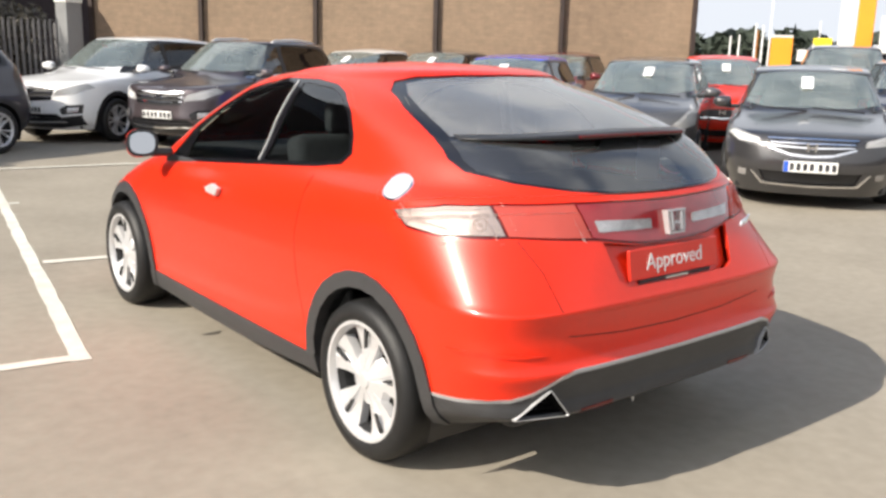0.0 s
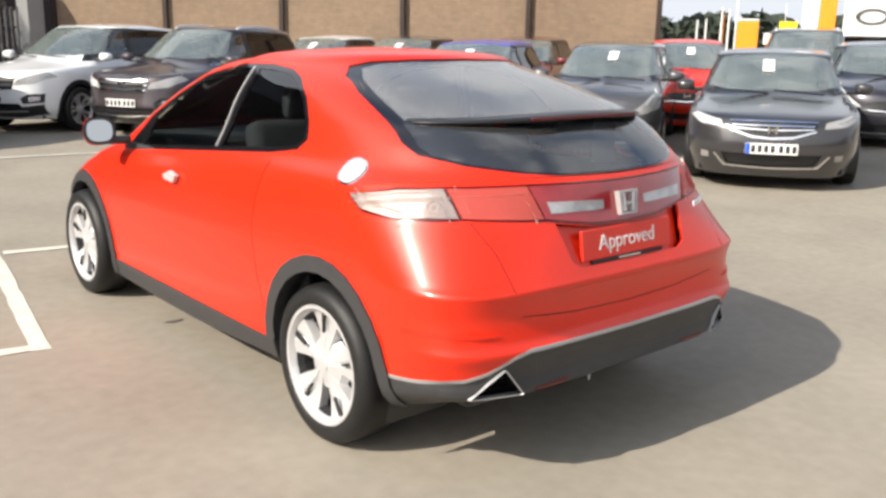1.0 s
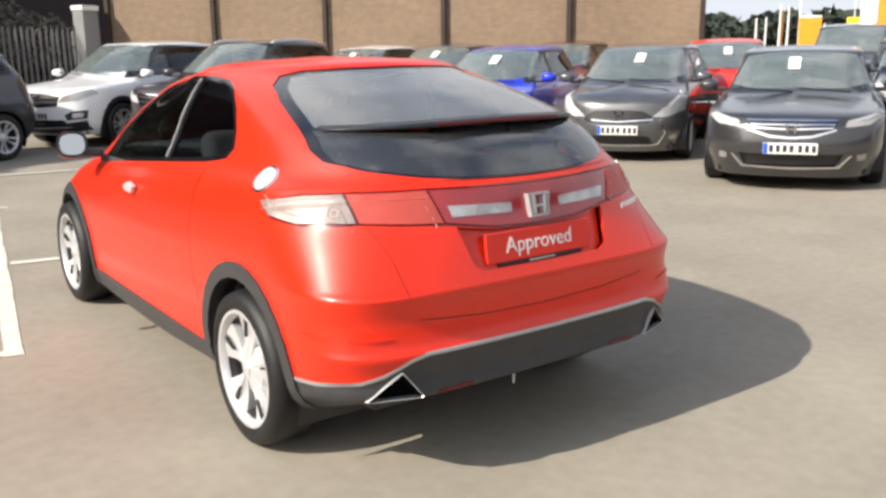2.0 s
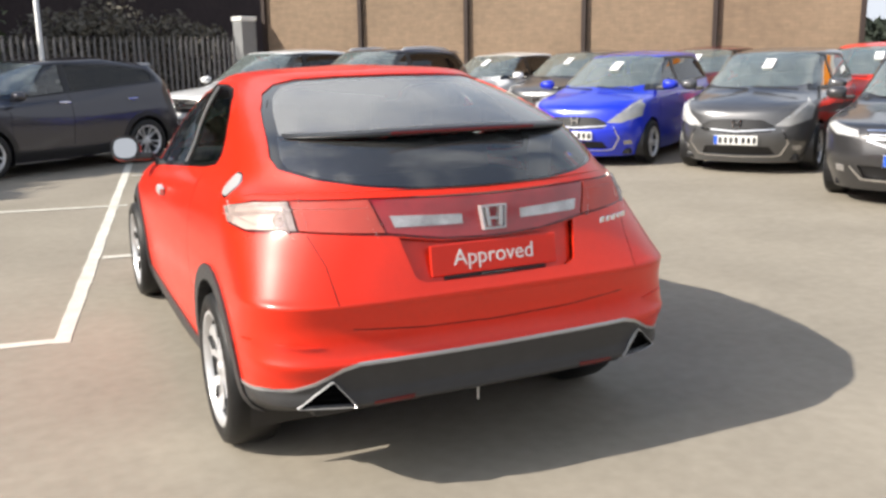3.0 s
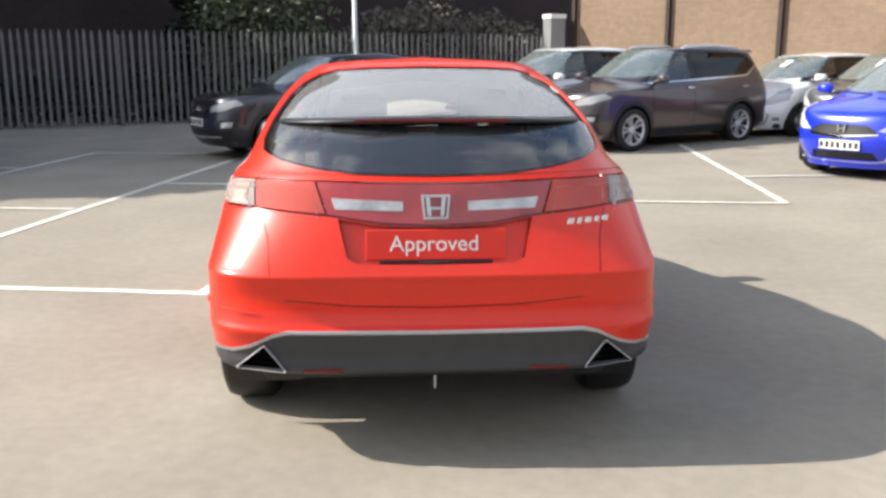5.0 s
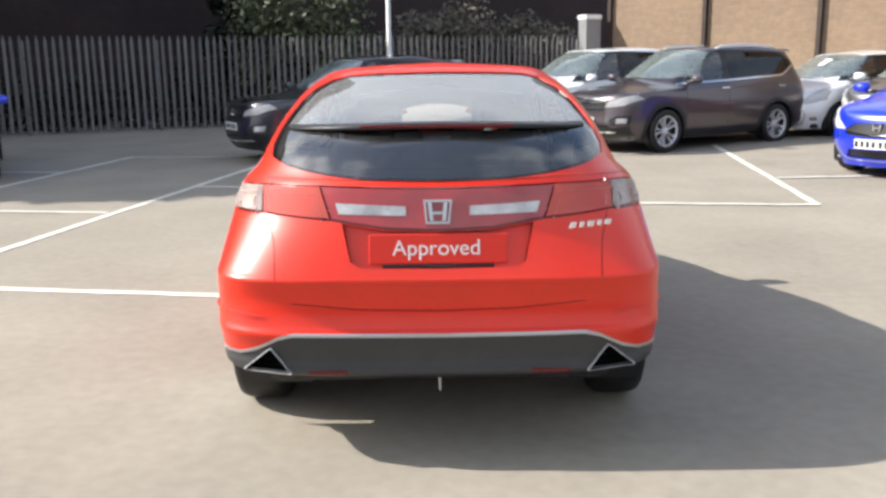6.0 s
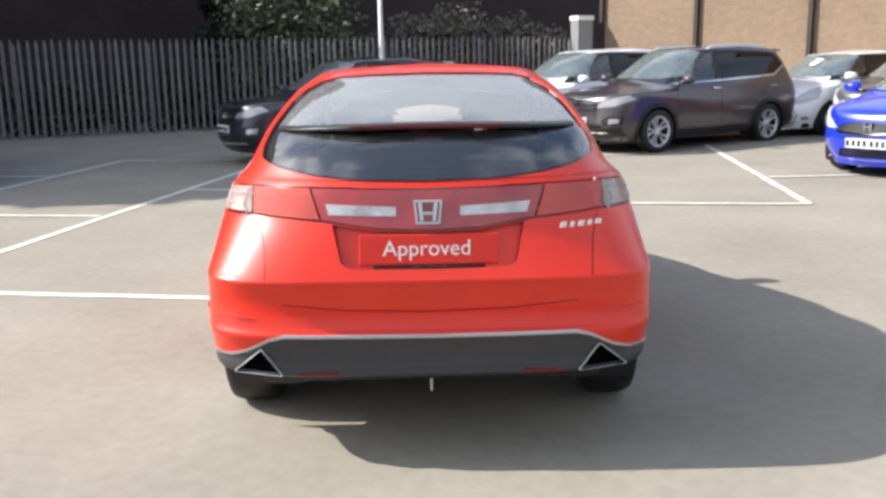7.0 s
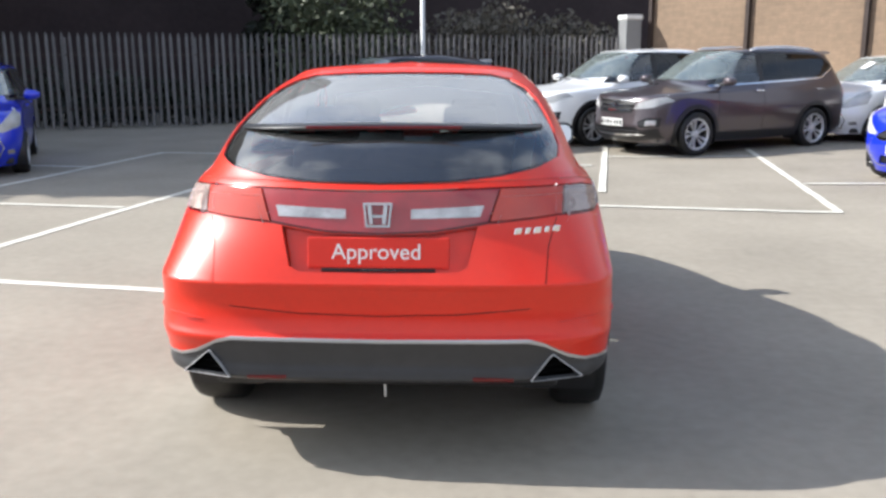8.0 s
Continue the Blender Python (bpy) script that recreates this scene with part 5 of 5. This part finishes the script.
CROSSOVER = dict(SUV, L=4.29, W=0.885, H=1.605, hood=0.93, cowl_y=3.24, cowl_z=1.08, belt_f=1.00, belt_r=1.20, roof_f=2.35, roof_r=0.45, clear=0.20,
                 axle_r=0.80, axle_f=3.36, tyre=0.335, pillar=2.05, glass_r=0.46, glass_f=3.0, glass_t=2.25, plate_z=0.555, badge_z=0.76, taper=0.05, quarter=0.45, spoiler=0.10, drop=0.05, spread=5.0, twin=13.0, chrome_line=False, rails=False,
                 lamp=[(0.40, 0.72), (0.44, 0.80), (0.76, 0.90), (0.82, 0.83), (0.66, 0.74)], bars=[[(0.0, 0.745), (0.40, 0.755), (0.40, 0.73), (0.0, 0.715)]],
                 grille=[(0.0, 0.83), (0.42, 0.83), (0.40, 0.66), (0.0, 0.64)])
SALOON = dict(L=4.73, W=0.92, H=1.44, hood=0.81, cowl_y=3.42, cowl_z=0.95, belt_f=0.91, belt_r=0.98, roof_f=2.50, roof_r=1.15, rear_y=0.45, rear_z=1.00, clear=0.16,
              axle_r=1.05, axle_f=3.76, tyre=0.325, pillar=2.20, glass_r=0.95, glass_f=3.15, glass_t=2.45, plate_z=0.47, badge_z=0.665, card=0.06,
              lamp=[(0.50, 0.68), (0.52, 0.74), (0.78, 0.80), (0.85, 0.765), (0.72, 0.695)], bars=[[(0.0, 0.760), (0.44, 0.752), (0.43, 0.734), (0.0, 0.740)], [(0.0, 0.712), (0.41, 0.712), (0.405, 0.697), (0.0, 0.694)], [(0.0, 0.665), (0.40, 0.68), (0.395, 0.664), (0.0, 0.648)], [(0.0, 0.585), (0.20, 0.60), (0.42, 0.665), (0.425, 0.642), (0.2, 0.574), (0.0, 0.560)]],
              grille=[(0.0, 0.760), (0.44, 0.750), (0.40, 0.62), (0.20, 0.58), (0.0, 0.565)], intake=[(0.0, 0.41), (0.50, 0.41), (0.44, 0.28), (0.0, 0.27)],
              fog=[(0.63, 0.40), (0.71, 0.41), (0.71, 0.34), (0.63, 0.335)], trim=[(0.0, 0.275), (0.46, 0.29), (0.56, 0.40), (0.585, 0.40), (0.47, 0.262), (0.0, 0.247)], screen_w=0.80)

parked("blue_hatchback", "bright blue compact hatchback parked nose out with a price card", HATCH, M_BLUE, 5.22, 7.38, 122.5, "plain")
parked("grey_hatchback", "steel grey compact hatchback parked nose out with a price card", HATCH, M_GREY, 6.33, 5.54, 122.5, "band")
parked("grey_saloon", "dark grey saloon car with a chrome grille, parked nose out", SALOON, M_CHARCOAL, 5.95, 2.83, 121, "band")
parked("brown_suv", "grey-brown estate SUV parked nose out on a bay line", SUV, M_BROWN, 2.38, 11.36, 120.5, "plain")
parked("white_suv", "white estate SUV parked nose out beside another SUV", dict(SUV, rails=False, chrome_line=False), M_WHITE, 0.97, 12.98, 120.5, "plain")
parked("dark_crossover", "dark grey crossover parked in the shade by the fence", CROSSOVER, M_DARK, -3.18, 10.63, 121, "plain")
parked("white_hatchback", "white compact hatchback parked against the brick wall", HATCH, M_WHITE, 6.13, 13.14, 122, detail=0.8)
parked("dark_hatchback", "dark grey compact hatchback parked in the back row", HATCH, M_GREY, 7.25, 11.75, 122, "plain", detail=0.8)
parked("maroon_compact", "dark red compact car parked in the back row", HATCH, M_MAROON, 9.05, 10.1, 122, detail=0.7)
parked("red_compact", "red compact car parked in the back row", HATCH, M_RED, 9.6, 6.4, 126, detail=0.7)
parked("dark_estate", "dark estate car parked behind the grey saloon", SUV, M_DARK, 13.2, 6.3, 120, detail=0.7)
parked("black_hatchback", "black compact hatchback parked in the back row", HATCH, M_DARK, 10.4, 3.5, 120, detail=0.7)
parked("blue_compact", "bright blue hatchback parked at the car park's edge", HATCH, M_BLUE, -6.42, 7.9, 205, detail=0.8)


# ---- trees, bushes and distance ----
# near-black green: the shade behind the fence is put into this leaf colour
M_LEAF = material("shade_dark_leaves", (0.014, 0.019, 0.010), 0.6, vary=0.45, scale=1.5)
M_LEAF_LIGHT = material("green_leaves", (0.075, 0.090, 0.045), 0.6, vary=0.40, scale=1.5)
M_LEAF_GREY = material("grey_green_leaves", (0.115, 0.104, 0.082), 0.7, vary=0.40, scale=1.5)
M_BARK = material("bark", (0.075, 0.055, 0.04), 0.9, vary=0.3, scale=6, bump=0.6, bump_scale=25)
M_WOODS = material("far_woods", (0.024, 0.034, 0.023), 0.8, vary=0.4, scale=0.2)


def leaves(centres, count, size, seed):
    """A cloud of small folded leaves round the given clumps (place, radius)."""
    rng = np.random.default_rng(seed)
    verts, faces = [], []
    weights = np.array([r**2 for _, r in centres])
    picks = rng.choice(len(centres), count, p=weights / weights.sum())
    for k in picks:
        c, r = centres[k]
        d = rng.normal(size=3)
        d /= np.linalg.norm(d)
        p = np.array(c) + d * r * rng.uniform(0.35, 1.0) ** 0.6 * np.array([1, 1, 0.8])
        a, b = rng.normal(size=3), rng.normal(size=3)
        a /= np.linalg.norm(a)
        b -= a * b.dot(a)
        b /= np.linalg.norm(b)
        s = size * rng.uniform(0.6, 1.4)
        n = np.cross(a, b) * s * 0.25
        i = len(verts)
        verts += [tuple(p - a * s), tuple(p + b * s * 0.5 + n), tuple(p + a * s), tuple(p - b * s * 0.5 + n)]
        faces += [(i, i + 1, i + 2), (i, i + 2, i + 3)]
    me = bpy.data.meshes.new("leaves")
    me.from_pydata(verts, [], faces)
    return me


def limb(bm, a, b, r0, r1, seg=7):
    d = (b - a)
    q = d.to_track_quat("Z", "Y").to_matrix()
    lo = [bm.verts.new(a + q @ Vector((r0 * math.cos(2 * math.pi * i / seg), r0 * math.sin(2 * math.pi * i / seg), 0))) for i in range(seg)]
    hi = [bm.verts.new(b + q @ Vector((r1 * math.cos(2 * math.pi * i / seg), r1 * math.sin(2 * math.pi * i / seg), 0))) for i in range(seg)]
    for i in range(seg):
        bm.faces.new((lo[i], lo[(i + 1) % seg], hi[(i + 1) % seg], hi[i]))


def tree(x, y, height, spread, seed, count=5200, mat=M_LEAF, size=0.16, low=0.3):
    rng = random.Random(seed)
    root = tagged(new("tree"), "tall dark green broadleaf tree behind the steel fence", "tree", "trees behind the fence")
    root.matrix_basis = pose(x, y, 0)
    bm = bmesh.new()
    pts = [Vector((0, 0, -0.1))]
    for k in range(1, 6):
        pts.append(Vector((rng.uniform(-0.25, 0.25) * k * 0.3, rng.uniform(-0.25, 0.25) * k * 0.3, height * 0.8 * k / 5)))
    r = 0.03 * height
    for k, (a, b) in enumerate(zip(pts, pts[1:])):
        limb(bm, a, b, r * (1 - k * 0.17), r * (1 - (k + 1) * 0.17), 9)
    clumps = []
    for k in range(22):
        t = rng.uniform(low, 1.0)
        base = pts[min(4, int(t * 5))].lerp(pts[min(5, int(t * 5) + 1)], (t * 5) % 1)
        an = rng.uniform(0, 2 * math.pi)
        reach = spread * rng.uniform(0.35, 1.0) * (1.15 - 0.65 * t)
        tip = base + Vector((math.cos(an) * reach, math.sin(an) * reach, rng.uniform(0.1, 0.25) * height * 0.6))
        limb(bm, base, base.lerp(tip, 0.5) + Vector((0, 0, 0.12)), r * 0.3, r * 0.18, 6)
        limb(bm, base.lerp(tip, 0.5) + Vector((0, 0, 0.12)), tip, r * 0.18, r * 0.06, 6)
        clumps.append((tuple(tip), spread * rng.uniform(0.24, 0.46)))
    part("trunk", bm, M_BARK, root, "brown trunk and limbs")
    part("crown", leaves(clumps, count, size, seed), mat, root, "dark green leafy crown")
    return root


def bush(x, y, height, spread, seed, count=1900, mat=M_LEAF_LIGHT):
    rng = random.Random(seed)
    root = tagged(new("bush"), "leafy green bush growing behind the steel fence", "bush", "bushes behind the fence")
    root.matrix_basis = pose(x, y, 0)
    bm = bmesh.new()
    clumps = []
    for _ in range(14):
        tip = Vector((rng.uniform(-spread, spread), rng.uniform(-spread * 0.6, spread * 0.6), rng.uniform(0.25, 0.88) * height))
        limb(bm, Vector((tip.x * 0.15, tip.y * 0.15, -0.05)), tip, 0.03, 0.008, 5)
        clumps.append((tuple(tip), rng.uniform(0.18, 0.34) * height))
    part("stems", bm, M_BARK, root, "thin brown stems")
    part("foliage", leaves(clumps, count, 0.085, seed), mat, root, "green leaves")
    return root


def beyond(t, off):
    """A place t metres along the fence and off metres behind it."""
    return FA + fdir * t + Vector((-fdir.y, fdir.x, 0)) * off


# a tree among the bushes, the building's shade put into its leaf colour
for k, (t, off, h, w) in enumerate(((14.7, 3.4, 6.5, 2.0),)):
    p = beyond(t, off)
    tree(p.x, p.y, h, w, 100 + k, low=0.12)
# trees beyond the car park's west edge, whose shade lies over the back bays
for k, (x, y, h, w) in enumerate(((-14.6, 11.4, 10.2, 3.6), (-15.8, 9.3, 9.6, 3.2), (-17.5, 13.0, 11.2, 3.8), (-14.4, 14.4, 10.4, 3.6), (-19.0, 16.0, 12.0, 3.8), (-15.5, 17.4, 11.2, 3.6),
                                  (-18.6, 10.4, 11.2, 3.5), (-20.5, 13.4, 12.4, 3.8))):
    tree(x, y, h, w, 300 + k, count=13000, size=0.26, low=0.2)
for k, (t, off, h, w) in enumerate(((13.9, 1.5, 3.3, 0.5), (14.7, 1.8, 4.0, 0.7), (15.6, 1.5, 3.2, 0.5), (18.0, 1.6, 2.7, 0.9), (19.2, 1.4, 2.9, 0.9), (20.4, 1.5, 2.6, 0.9), (21.6, 1.3, 2.5, 0.8))):
    p = beyond(t, off)
    bush(p.x, p.y, h, w, 500 + k, mat=M_LEAF_LIGHT if k < 3 else M_LEAF_GREY)
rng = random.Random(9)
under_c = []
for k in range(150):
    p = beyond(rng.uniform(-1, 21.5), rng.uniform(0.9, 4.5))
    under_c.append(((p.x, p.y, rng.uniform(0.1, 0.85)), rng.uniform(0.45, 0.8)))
tagged(part("undergrowth", leaves(under_c, 9000, 0.12, 77), M_LEAF), "tangled undergrowth behind the steel fence, shade put into its near-black leaves", "undergrowth", kind="stuff")

# rear of a building beyond the bushes; its shade is in the dark colour
M_SHADEWALL = material("shade_brown_wall", (0.030, 0.020, 0.021), 0.9, vary=0.35, scale=0.5, bump=0.3, bump_scale=20)
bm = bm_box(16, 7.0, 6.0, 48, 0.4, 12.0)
dark = tagged(part("wall_west", bm, M_SHADEWALL), "rear wall of a building, its shade put into the dark brown", "wall", kind="structure")
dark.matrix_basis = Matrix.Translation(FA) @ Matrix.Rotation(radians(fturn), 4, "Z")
# unseen wall added behind the walk, dark for glass and paint to reflect
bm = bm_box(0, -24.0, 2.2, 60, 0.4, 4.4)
tagged(part("reflected_wall_south", bm, M_SHADEWALL), "unseen dark wall added across the car park for reflections", "wall", kind="structure")

# slim lamp post in front of the fence
M_GALV = material("painted_lamp_post", (0.50, 0.51, 0.52), 0.5, 0.2, vary=0.1, scale=3)
lamp = tagged(new("lamp_post"), "slim pale grey steel lamp post standing by the fence", "lamp post")
lamp.matrix_basis = pose(-1.0, 16.2, 0)
part("post", bm_lathe([(0.075, 0.0), (0.075, 1.0), (0.05, 1.05), (0.042, 6.0), (0.0, 6.0)], 14, "Z"), M_GALV, lamp, "", True)
part("lantern", bm_box(0, -0.25, 6.0, 0.2, 0.6, 0.1, 0.03), M_GALV, lamp)
# grey cabinet at the fence's end
cab = tagged(new("cabinet"), "pale grey steel cabinet with a white top beside the brick wall", "cabinet")
cab.matrix_basis = Matrix.Translation((4.15, 21.5, 0)) @ Matrix.Rotation(radians(fturn), 4, "Z")
part("cabinet_body", bm_box(0, 0, 1.25, 0.46, 0.40, 2.50, 0.015), material("grey_enamel", (0.24, 0.245, 0.25), 0.5, vary=0.1, scale=3), cab)
part("cabinet_top", bm_box(0, 0, 2.56, 0.50, 0.44, 0.12, 0.015), M_WHITE_PLASTIC, cab, "white top")

# far side: signs, flag poles, a showroom and woods
M_ORANGE = material("orange_sign", (0.85, 0.28, 0.015), 0.45, vary=0.06, scale=2)
M_YELLOW = material("yellow_sign", (0.80, 0.62, 0.02), 0.45, vary=0.06, scale=2)
M_SIGNWHITE = material("white_sign", (0.62, 0.62, 0.61), 0.45, vary=0.05, scale=2)


def far(az, dist):
    return (-2.7 + dist * math.sin(radians(az)), -1.9 + dist * math.cos(radians(az)))


def totem(az, dist, wide, z0, z1, panels, label, post=True):
    x, y = far(az, dist)
    t = tagged(new("totem_sign"), label, "sign")
    t.matrix_basis = pose(x, y, 0, 0, 0, -az)
    for a, b, c, d, mat in panels:
        part("panel", bm_box((a + b) / 2 * wide - wide / 2, 0, z0 + (z1 - z0) * (c + d) / 2, wide * (b - a), 0.3, (z1 - z0) * (d - c), 0.02), mat, t)
    if post and z0 > 0.1:
        part("post", bm_box(0, 0, z0 / 2, 0.18, 0.18, z0, 0.01), M_GALV, t)


totem(58.9, 45, 0.95, 1.25, 2.75, ((0, 1, 0, 0.92, M_ORANGE), (0, 1, 0.93, 1, M_SIGNWHITE)), "orange advertising sign on a post across the road")
totem(60.7, 60, 1.9, 1.6, 3.0, ((0, 0.98, 0, 0.5, M_SIGNWHITE), (0.45, 1, 0.52, 1, M_YELLOW)), "white and yellow sign on a post across the road")
totem(62.8, 30, 0.95, 0.0, 4.6, ((0, 0.5, 0, 1, M_SIGNWHITE), (0.51, 1, 0, 1, M_ORANGE)), "tall white and orange banner sign")
for k, (az, dist, h) in enumerate(((56.0, 42, 2.6), (56.5, 44, 2.7), (57.4, 38, 3.0), (57.8, 40, 3.0), (58.2, 52, 5.2), (60.9, 70, 4.4))):
    x, y = far(az, dist)
    pole = tagged(new("flag_pole"), "slim white pole across the road", "pole", "poles across the road")
    pole.matrix_basis = pose(x, y, 0)
    part("pole", bm_lathe([(0.05, 0), (0.035, h), (0.0, h)], 8, "Z"), M_SIGNWHITE, pole, "", True)
    if k == 2:
        part("banner", bm_box(0.12, 0, h * 0.66, 0.16, 0.02, h * 0.5), M_ORANGE, pole, "orange banner")
    if k == 4:
        part("lantern", bm_box(0, 0, h, 0.5, 0.25, 0.12, 0.03), M_BLACK, pole, "dark lantern")
x, y = far(67.2, 42)
show = tagged(new("showroom"), "low white car showroom with a wide fascia", "building")
show.matrix_basis = pose(x, y, 0, 0, 0, -67)
part("fascia", bm_box(0, 0, 2.75, 4.6, 0.3, 1.5, 0.02), M_SIGNWHITE, show, "white fascia")
part("glazing", bm_box(0, 0.3, 1.0, 4.4, 0.1, 2.0), G_SIDE, show, "dark glazed front")
part("wall", bm_box(0, 3.3, 1.7, 4.6, 5.8, 3.4), M_SIGNWHITE, show)
bm = bm_lathe([(0.30, -0.165), (0.40, -0.165), (0.40, -0.16), (0.30, -0.16)], 32, "Z")
bmesh.ops.rotate(bm, matrix=Matrix.Rotation(radians(90), 3, "X"), verts=bm.verts)
bmesh.ops.scale(bm, vec=(1.6, 1, 0.8), verts=bm.verts)
sign = part("emblem", bm, M_GREY, show, "grey oval emblem")
sign.matrix_basis = pose(-1.2, -0.36, 2.8)
woods = []
rng = random.Random(4)
for k in range(420):
    az = rng.uniform(44, 120)
    d = rng.uniform(125, 160)
    hh = 4.6 + 0.9 * math.sin(az * 1.7) + rng.uniform(-0.7, 0.9)
    x, y = far(az, d)
    woods.append(((x, y, hh * rng.uniform(0.35, 0.78)), rng.uniform(1.5, 2.3)))
me = leaves(woods, 30000, 0.85, 21)
core = bmesh.new()
core.from_mesh(me)
ridge = []
for k in range(330):
    az = 42 + k * 0.25
    x, y = far(az, 165 + 3 * math.sin(k * 0.9))
    top = 6.2 + 0.9 * math.sin(az * 1.7) + rng.uniform(-0.5, 0.5)
    ridge.append((core.verts.new((x, y, -0.2)), core.verts.new((x, y, top * 0.6)), core.verts.new((x * 1.02, y * 1.02, top))))
for p, q in zip(ridge, ridge[1:]):
    for i in range(2):
        core.faces.new((p[i], q[i], q[i + 1], p[i + 1]))
tagged(part("far_woods", core, M_WOODS), "dark green belt of far woods on the horizon", "woods", kind="stuff")
